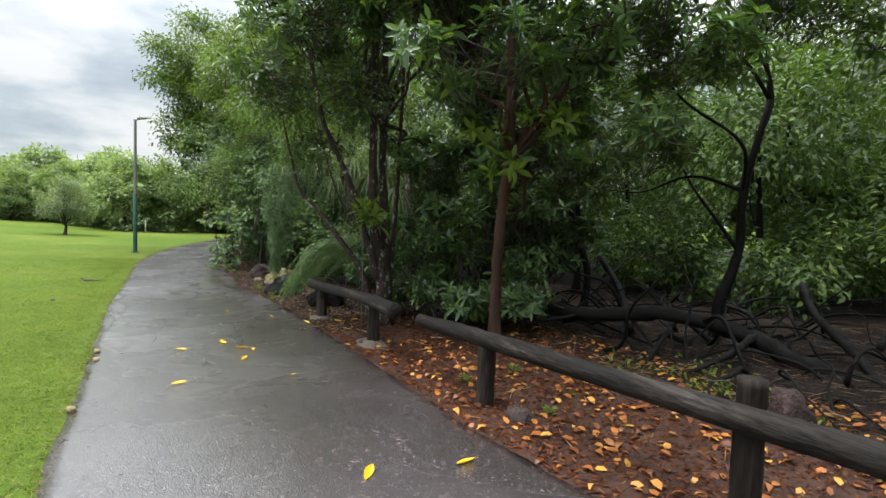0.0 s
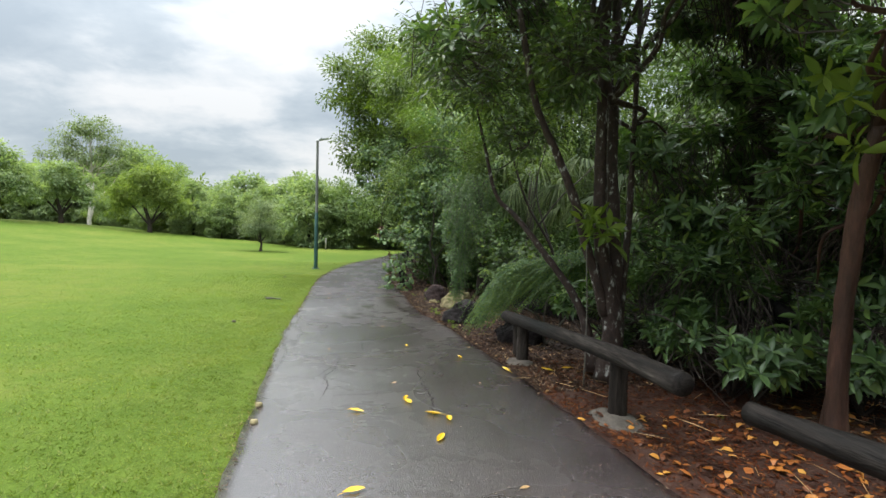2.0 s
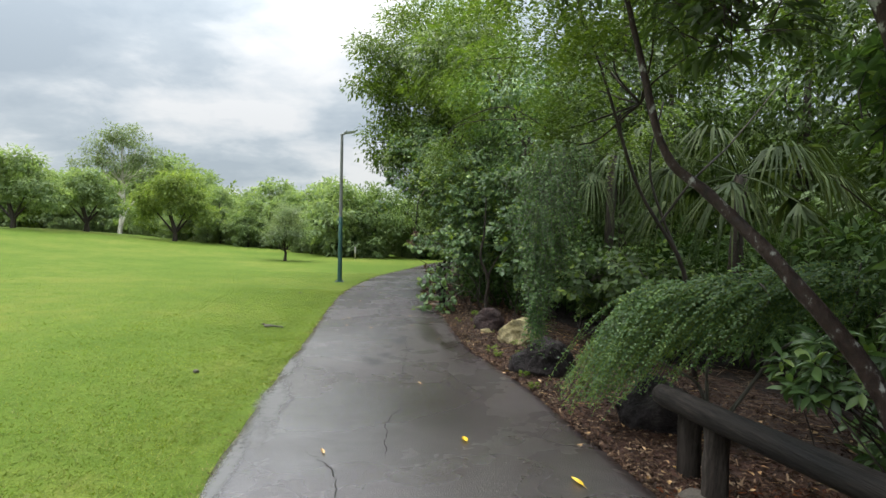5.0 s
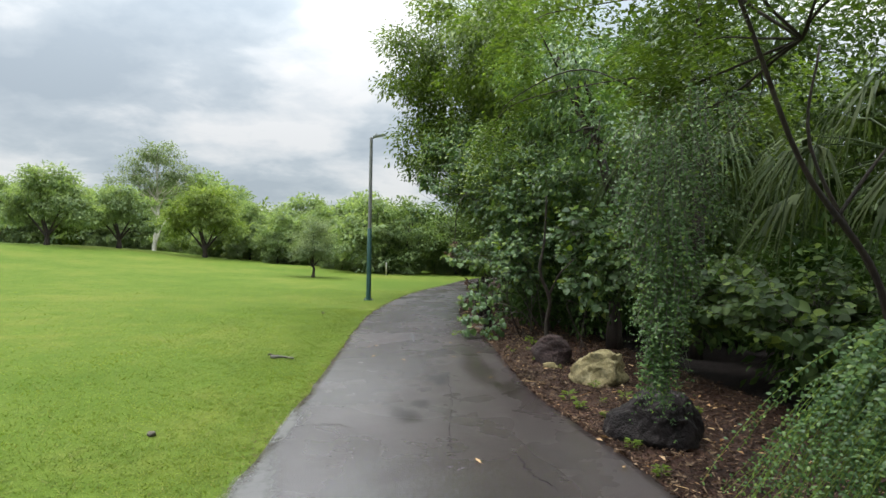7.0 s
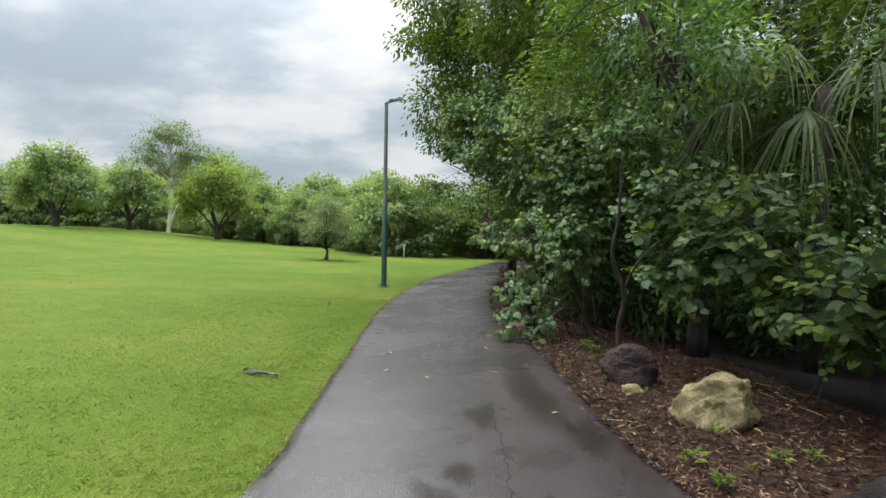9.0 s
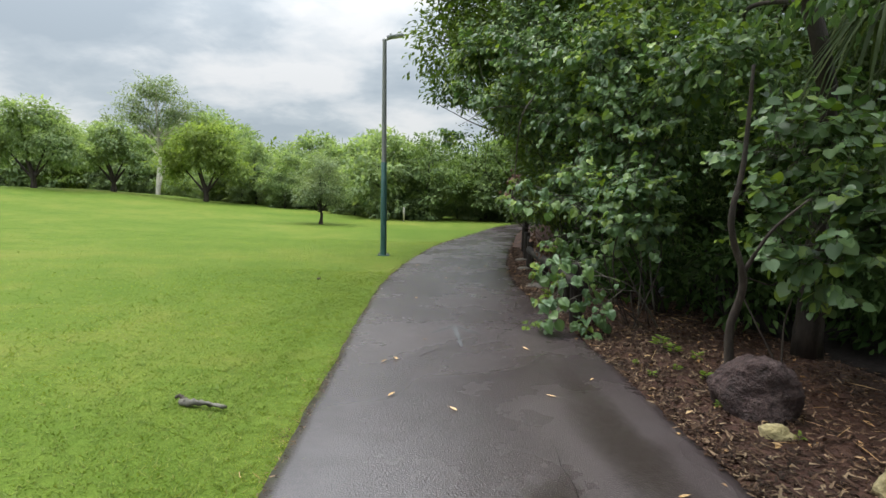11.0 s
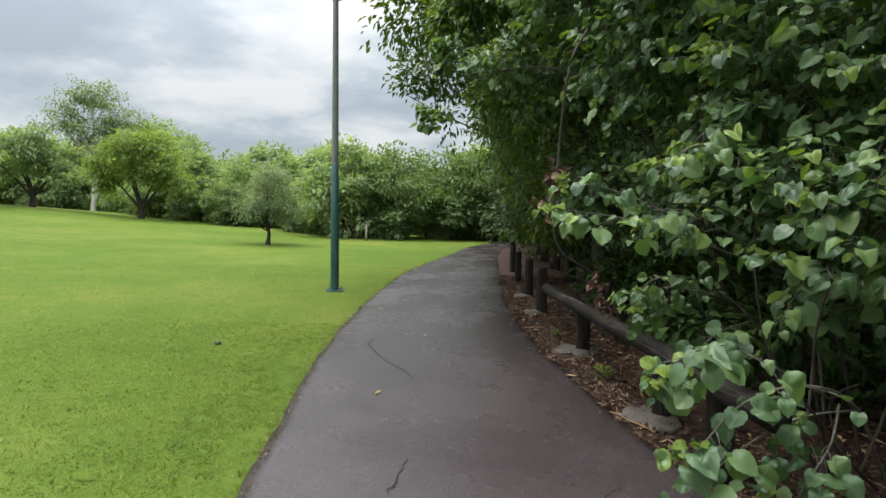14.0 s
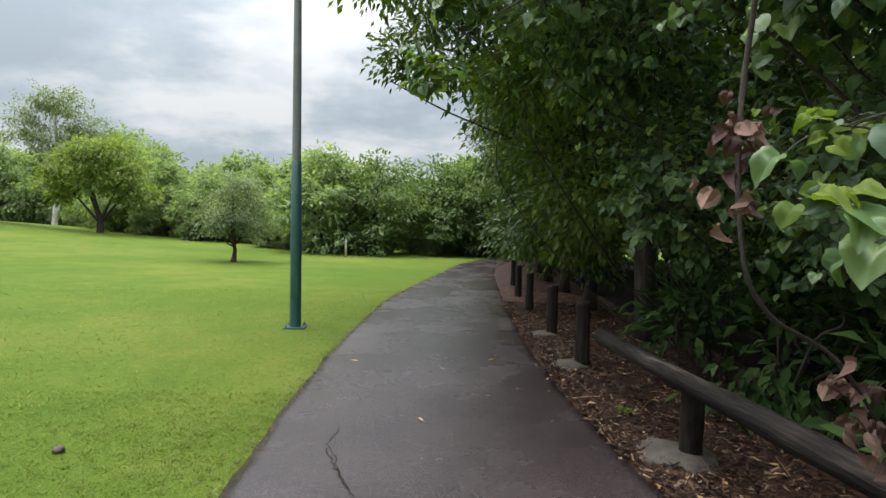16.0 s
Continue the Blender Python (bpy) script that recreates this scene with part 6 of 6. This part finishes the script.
CRACKS = (
    [(-0.43, 6.8), (-0.39, 7.36), (-0.45, 7.75), (-0.35, 8.15), (-0.37, 8.83), (-0.66, 9.26)],
    [(-0.94, 7.77), (-0.54, 7.75), (-0.36, 8.19), (0.4, 8.23), (0.93, 8.21), (1.01, 8.48)],
    [(0.52, 6.2), (0.57, 6.73), (0.57, 7.09), (0.55, 7.84), (0.63, 8.04)],
    [(1.13, 8.0), (1.5, 8.09)],
    [(-0.34, 7.0), (0.01, 7.03), (0.37, 7.1)],
    [(-0.06, 9.03), (-0.05, 9.89), (0.09, 10.35)],
)
CRACKS_FURTHER = (
    [(0.1, 11.3), (0.1, 11.82), (0.14, 12.55), (0.17, 13.3), (0.15, 14.7)],
    [(-1.26, 12.02), (-0.93, 12.08), (-0.73, 11.97)],
    [(0.59, 11.32), (0.62, 11.0), (0.76, 10.69)],
    [(0.05, 16.9), (0.15, 17.23), (0.33, 17.5), (0.54, 17.73)],
    [(-0.75, 16.25), (-0.55, 16.6)],
    [(-1.1, 20.76), (-0.93, 20.17), (-0.72, 19.79), (-0.62, 19.47)],
    [(-0.9, 20.1), (-1.0, 20.35), (-1.11, 20.74), (-1.06, 21.18)],
    [(-0.78, 17.58), (-0.68, 17.99)],
)
for line in CRACKS + CRACKS_FURTHER:
    part("crack", ribbon(line, 0.0085, 0.0335, 0.02), MAT["crack"], path, "fine dark crack in the asphalt")


def blot(cx, cy, rx, ry, turn, seed, dz, name, mat, label):
    """A flat patch with an uneven rim that lies on the path."""
    n = 72
    a = np.arange(n) * 2 * math.pi / n
    k = np.array([1 + 0.42 * noise.noise(Vector((math.cos(q) * 1.3 + seed, math.sin(q) * 1.3, seed))) + 0.2 * noise.noise(Vector((math.cos(q) * 4 + seed, math.sin(q) * 4, seed))) for q in a])
    x, y = rx * k * np.cos(a), ry * k * np.sin(a)
    c, s = math.cos(radians(turn)), math.sin(radians(turn))
    rim = np.stack([cx + c * x - s * y, cy + s * x + c * y], -1)
    rings = [np.array([[cx, cy]]) + (rim - np.array([cx, cy])) * q for q in (0.35, 0.7, 1.0)]
    p = np.concatenate([[[cx, cy]]] + rings)
    v = np.column_stack([p, land(p[:, 0], p[:, 1]) + dz])
    i = np.arange(n)
    j = (i + 1) % n
    faces = [np.stack([np.zeros(n, int), 1 + i, 1 + j], -1)]
    quads = np.concatenate([np.stack([1 + r * n + i, 1 + (r + 1) * n + i, 1 + (r + 1) * n + j, 1 + r * n + j], -1) for r in (0, 1)])
    ob = part(name, (v, [faces[0], quads]), MAT[mat], path, label, True)
    wet = ob.data.attributes.new("depth", "FLOAT", "POINT")
    wet.data.foreach_set("value", np.concatenate([[1.0], np.full(n, 0.9), np.full(n, 0.55), np.zeros(n)]).astype(np.float32))


for k, (cx, cy, rx, ry, turn) in enumerate(((0.6, 14.6, 0.26, 1.2, 3), (0.05, 13.9, 0.2, 0.34, 0), (-0.28, 12.38, 0.2, 0.32, 20), (-0.15, 12.8, 0.13, 0.2, 0), (-1.13, 10.5, 0.16, 1.1, 5), (-1.3, 12.0, 0.08, 0.6, 4), (-1.08, 8.9, 0.07, 0.9, 5), (0.85, 13.5, 0.18, 0.45, 0))):
    blot(cx, cy, rx, ry, turn, 3.7 * k, 0.0345, "puddle", "film" if cx < -0.8 else "water", "shallow puddle of still rain water")


def arrow():
    pieces = [ribbon(line, 0.055, 0.0342, 0.003) for line in ([(-0.33, 16.62), (-0.36, 17.05), (-0.39, 17.5)], [(-0.66, 17.14), (-0.52, 17.32), (-0.39, 17.5)], [(-0.12, 17.13), (-0.26, 17.32), (-0.39, 17.5)])]
    ob = part("painted_arrow", merge(pieces), MAT["paint"], None)
    tagged(ob, "worn white arrow painted on the asphalt", "road marking", "", "structure")


arrow()


def curled_leaf(length, width, curl):
    """A thin dry leaf, cupped along its rib, with a short stalk."""
    s = np.linspace(0, 1, 7)
    w = width * np.sin(math.pi * np.clip(s, 0.02, 0.98)) ** 0.7 / 2
    mid = np.stack([(s - 0.5) * length, np.zeros(7), 0.006 + curl * 0.3 * length * (s - 0.5) ** 2], -1)
    left, right = mid.copy(), mid.copy()
    left[:, 1] -= w
    right[:, 1] += w * 0.9
    left[:, 2] += curl * w * 0.9
    right[:, 2] += curl * w * 0.6
    v = np.stack([left, mid, right], 1).reshape(-1, 3)
    i = np.arange(6)[:, None] * 3 + np.arange(2)[None]
    i = i.ravel()
    stalk = tube([(length * 0.48, 0, 0.008), (length * 0.62, 0.005, 0.012), (length * 0.72, 0.01, 0.006)], 0.0018, 0.001, 5, 2)
    return merge([(v, np.stack([i, i + 1, i + 4, i + 3], -1)), stalk])


def leaf_model(name, length, width, curl, mat, label, group):
    geo = curled_leaf(length, width, curl)
    ob = part(name, geo, MAT[mat], None)
    return tagged(ob, label, "leaf", group)


yellow_leaf = leaf_model("fallen_leaf", 0.16, 0.06, 0.8, "yellow", "curled yellow leaf fallen on the wet path", "fallen leaves on the path")
tan_leaf = leaf_model("fallen_leaf", 0.12, 0.045, 0.6, "tan_leaf", "dry tan leaf fallen on the wet path", "fallen leaves on the path")
YELLOW = [(0.55, 9.4), (0.35, 6.73), (0.53, 6.38), (0.64, 6.24), (0.51, 5.82), (-0.09, 5.05), (-0.1, 6.51), (1.5, 2.69), (0.92, 2.78), (1.16, 8.62), (1.57, 7.9), (1.93, 8.76), (2.04, 7.86), (2.31, 7.92), (0.34, 6.85)]
TAN = [(0.27, 7.42), (1.14, 7.34), (1.62, 6.91), (0.88, 4.99), (0.28, 11.21), (0.3, 15.33), (0.72, 15.73), (-0.9, 15.31), (-0.71, 16.88), (-1.05, 16.12), (-0.95, 16.2), (-0.92, 19.15), (0.3, 16.6), (-0.48, 21.2), (-0.19, 22.64), (0.39, 23.0), (0.8, 19.58), (-1.1, 23.0), (-0.44, 15.05), (0.7, 14.0), (-0.5, 9.2)]
for model, places in ((yellow_leaf, YELLOW), (tan_leaf, TAN)):
    for k, (x, y) in enumerate(places):
        m = pose(x, y, float(land(x, y)) + 0.033, rng.uniform(-8, 8), rng.uniform(-8, 8), rng.uniform(0, 360)) @ Matrix.Scale(rng.uniform(0.8, 1.05) if model is yellow_leaf else rng.uniform(0.35, 0.75), 4)
        if k == 0:
            model.matrix_basis = m
        else:
            copy = copy_thing(model, Matrix())
            copy.matrix_basis = m


# ---- the bed: bark chips, litter, weeds ----
def scatter(n, y0, y1, near, far, fade=1.0):
    y = rng.uniform(y0, y1, n)
    e = near + (far - near) * rng.random(n) ** fade
    x = right_edge(y) + e
    return x, y


def flat_pieces(x, y, size, shape, dz, tilt):
    p = np.stack([x, y, land(x, y) + dz], -1)
    a = rng.uniform(0, 2 * math.pi, len(x))
    pt = np.stack([np.cos(a), np.sin(a), rng.standard_normal(len(x)) * tilt], -1)
    fc = np.array([0, 0, 1.0]) + rng.standard_normal((len(x), 3)) * tilt
    return leaves(p, size * rng.uniform(0.5, 1.3, len(x)), shape, pt, fc)


CHIP = (np.array([[0, -0.12, 0], [1, -0.08, 0.05], [1, 0.1, 0], [0, 0.12, 0.06]]), np.array([[0, 1, 2], [0, 2, 3]]))
x, y = scatter(32000, -2, 8.5, 0.02, 3.0, 1.2)
chips = part("bark_chips", flat_pieces(x, y, 0.042, CHIP, 0.022, 0.28), MAT["red_chips"])
tagged(chips, "loose red-brown bark chips on the bed", "bark chips", "", "stuff")
x, y = scatter(60000, 7.0, 28, 0.0, 2.6, 1.5)
chips = part("bark_chips", flat_pieces(x, y, 0.05, CHIP, 0.026, 0.32), MAT["chips"])
tagged(chips, "loose grey-brown bark chips and splinters on the bed", "bark chips", "", "stuff")
x, y = scatter(1700, -1.5, 6.3, 0.03, 2.9, 0.9)
litter = part("leaf_litter", flat_pieces(x, y, 0.08, (OVAL[0] * np.array([1, 1.35, 2.0]), OVAL[1]), 0.034, 0.25), MAT["litter"])
tagged(litter, "orange and brown fallen leaves scattered on the mulch", "leaf litter", "", "stuff")
x, y = scatter(650, 7.0, 30, -0.12, 2.2, 0.8)
litter = part("leaf_litter", flat_pieces(x, y, 0.065, SPEAR, 0.036, 0.2), MAT["tan_leaf"])
tagged(litter, "dry tan leaves and twigs along the bed", "leaf litter", "", "stuff")
x, y = scatter(300, 0, 34, 0.02, 2.4)
STICK = (np.array([[0, -0.012, 0], [1, -0.008, 0.03], [1, 0.01, 0.03], [0, 0.012, 0], [0.5, 0, 0.03]]), np.array([[0, 1, 4], [1, 2, 4], [2, 3, 4], [3, 0, 4]]))
twigs = part("twigs", flat_pieces(x, y, 0.24, STICK, 0.03, 0.06), MAT["tan_leaf"])
tagged(twigs, "thin dry twigs strewn on the bed and path", "twigs", "", "stuff")

y = 8.0 * rng.random(3200) ** 1.3 - 0.5
x = right_edge(y) - 2.4 * rng.random(len(y)) ** 1.5
grit = part("grit", flat_pieces(x, y, 0.016, CHIP, 0.0365, 0.2), MAT["chips"])
tagged(grit, "dark crumbs and pale grit washed onto the path", "grit", "", "stuff")

weed_spots = [(1.42, 13.02), (1.78, 12.95), (2.06, 13.09), (2.33, 13.15), (1.9, 13.6), (1.75, 14.7), (1.93, 16.43), (1.28, 15.88), (1.73, 16.8), (1.77, 16.6), (1.71, 15.8), (1.12, 21.25), (1.51, 10.97), (1.53, 11.53), (1.25, 16.19), (1.57, 16.05), (1.1, 19.56), (1.6, 12.4), (1.45, 12.7), (1.5, 15.2), (2.6, 12.6), (2.3, 4.2), (2.5, 3.2), (2.9, 4.3)]
first = None
for k, (x, y) in enumerate(weed_spots):
    if first is None or k in (8, 16):
        b = on_land(x, y, 0.015)
        first = thing("weed", b, "small light green weed sprouting from the mulch", "weed", "weeds on the bed")
        n = 22 + 6 * (k % 3)
        a = rng.uniform(0, 6.28, n)
        up_ = rng.uniform(0.1, 1.0, n)
        at = np.array(b) + np.stack([np.cos(a) * 0.05 * rng.random(n), np.sin(a) * 0.05 * rng.random(n), up_ * 0.11], -1)
        part("leaves", leaves(at, 0.07 * rng.uniform(0.7, 1.3, n), SPEAR, np.stack([np.cos(a), np.sin(a), 0.4 + 0 * a], -1), np.tile([0.0, 0, 1], (n, 1)) + rng.standard_normal((n, 3)) * 0.2), MAT["leaf_lime"], first)
        part("stem", tube([b, (b[0], b[1], b[2] + 0.06), (b[0] + 0.01, b[1], b[2] + 0.12)], 0.004, 0.002, 5, 2), MAT["grey_stem"], first)
    else:
        copy_thing(first, pose(*on_land(x, y, 0.015), 0, 0, rng.uniform(0, 360)) @ Matrix.Scale(rng.uniform(0.4, 0.85), 4))


def loose_things():
    b = on_land(-2.1, 15.0)
    st = thing("broken_branch", b, "short piece of pale rotten branch lying on the lawn", "branch")
    part("wood", tube([(b[0] - 0.24, b[1] + 0.02, b[2] + 0.035), (b[0] - 0.06, b[1], b[2] + 0.04), (b[0] + 0.1, b[1] - 0.03, b[2] + 0.03)], 0.022, 0.012, 9, 7, 0.35), MAT["grey_stem"], st, "", True)
    part("stub", tube([(b[0] - 0.2, b[1] + 0.02, b[2] + 0.04), (b[0] - 0.26, b[1] + 0.07, b[2] + 0.06), (b[0] - 0.3, b[1] + 0.07, b[2] + 0.05)], 0.02, 0.008, 7, 4, 0.3), MAT["bark"], st, "", True)
    for x, y in ((-2.29, 11.68), (-2.75, 20.75)):
        b = on_land(x, y)
        ob = part("pebble", lump((x, y, b[2] + 0.02), (0.035, 0.03, 0.025), 30, 61, 0.2, 2), MAT["concrete"], None, "", True)
        tagged(ob, "small grey stone lying in the grass", "stone", "stones on the lawn")
    for x, y in ((-0.93, 6.75), (-0.88, 6.3), (-0.8, 4.6)):
        b = on_land(x, y)
        ob = part("pebble", lump((x, y, b[2] + 0.04), (0.035, 0.03, 0.025), 30, 67, 0.2, 2), MAT["rock_tan"], None, "", True)
        tagged(ob, "small tan stone at the edge of the path", "stone", "stones by the path")
    # crumpled wrapper among the roots
    b = on_land(3.2, 20.4)
    n = 9
    gxx, gyy = np.meshgrid(np.linspace(-0.09, 0.09, n), np.linspace(-0.11, 0.11, n), indexing="ij")
    v = np.stack([gxx, gyy, 0.05 + 0.02 * rng.standard_normal((n, n))], -1).reshape(-1, 3)
    i, j = np.meshgrid(np.arange(n - 1), np.arange(n - 1), indexing="ij")
    q = (i * n + j).ravel()
    ob = part("wrapper", (v @ np.array(pose(0, 0, 0, 50, 0, 20).to_3x3()).T + np.array(b) + np.array([0, 0, 0.05]), np.stack([q, q + 1, q + n + 1, q + n], -1)), MAT["steel"], None)
    tagged(ob, "crumpled silver wrapper lying under the shrubs", "litter")
    # far marker posts at the edge of the wood
    for x, y in ((-3.0, 43.5),):
        b = on_land(x, y)
        v, fc = lathe([(0.0, -0.05), (0.05, -0.05), (0.05, 0.85), (0.035, 0.9), (0.0, 0.9)], 10)
        ob = part("marker_post", (v + np.array(b), fc), MAT["pale_bark"], None, "", True)
        tagged(ob, "short pale marker post at the edge of the lawn", "post", "marker posts")


loose_things()


# ---- grass blades ----
def blades(n, y0, y1, reach, tall, wide):
    """Blades thinning out away from the path's edge."""
    y = rng.uniform(y0, y1, n)
    d = rng.exponential(reach, n) - 0.06
    x = left_edge(y) - d
    patchy = np.array([noise.noise(Vector((p * 1.3, q * 1.3, 0))) for p, q in zip(x, y)])
    clump = np.array([noise.noise(Vector((p * 11, q * 11, 3))) for p, q in zip(x, y)])
    h = tall * rng.uniform(0.4, 1.2, n) * (1 + 0.25 * patchy) * (1 + 0.06 * d) * np.clip(1 + 1.0 * clump, 0.5, 1.6)
    a = rng.uniform(0, 2 * math.pi, n)
    side = np.stack([np.cos(a), np.sin(a), 0 * a], -1) * (wide * rng.uniform(0.6, 1.2, n) * (1 + 0.12 * d))[:, None] / 2
    base = np.stack([x, y, land(x, y) - 0.004], -1)
    lean = np.stack([rng.standard_normal(n), rng.standard_normal(n), 0 * a], -1) * 1.5 * h[:, None]
    tip = base + lean + np.stack([0 * h, 0 * h, h], -1)
    v = np.stack([base - side, base + side, tip], 1).reshape(-1, 3)
    return v, np.arange(3 * n).reshape(-1, 3)


soil = part("edge_litter", flat_pieces(*(lambda q: (left_edge(q) - rng.exponential(0.05, len(q)) + 0.05, q))(rng.uniform(1, 34, 4200)), 0.022, CHIP, 0.03, 0.3), MAT["chips"])
tagged(soil, "brown soil crumbs and dry clippings along the lawn's edge", "soil", "", "stuff")
x, y = scatter(14000, 0, 12, 1.9, 8.0, 1.3)
debris = part("mud_debris", flat_pieces(x, y, 0.2, STICK, 0.03, 0.12), MAT["chips"])
tagged(debris, "dark twigs and root tips littering the mud", "debris", "", "stuff")
straw = part("dry_grass", blades(7000, 1.5, 36, 0.05, 0.02, 0.006), MAT["tan_leaf"])
tagged(straw, "dry straw-coloured grass at the path's edge", "dry grass", "", "stuff")
grass = part("grass", merge([blades(230000, -1, 22, 1.0, 0.017, 0.0095), blades(120000, -1, 30, 2.6, 0.015, 0.012), blades(12000, -1, 36, 0.05, 0.03, 0.008)]), MAT["blade"])
tagged(grass, "short bright green grass blades of the lawn", "grass", "", "stuff")
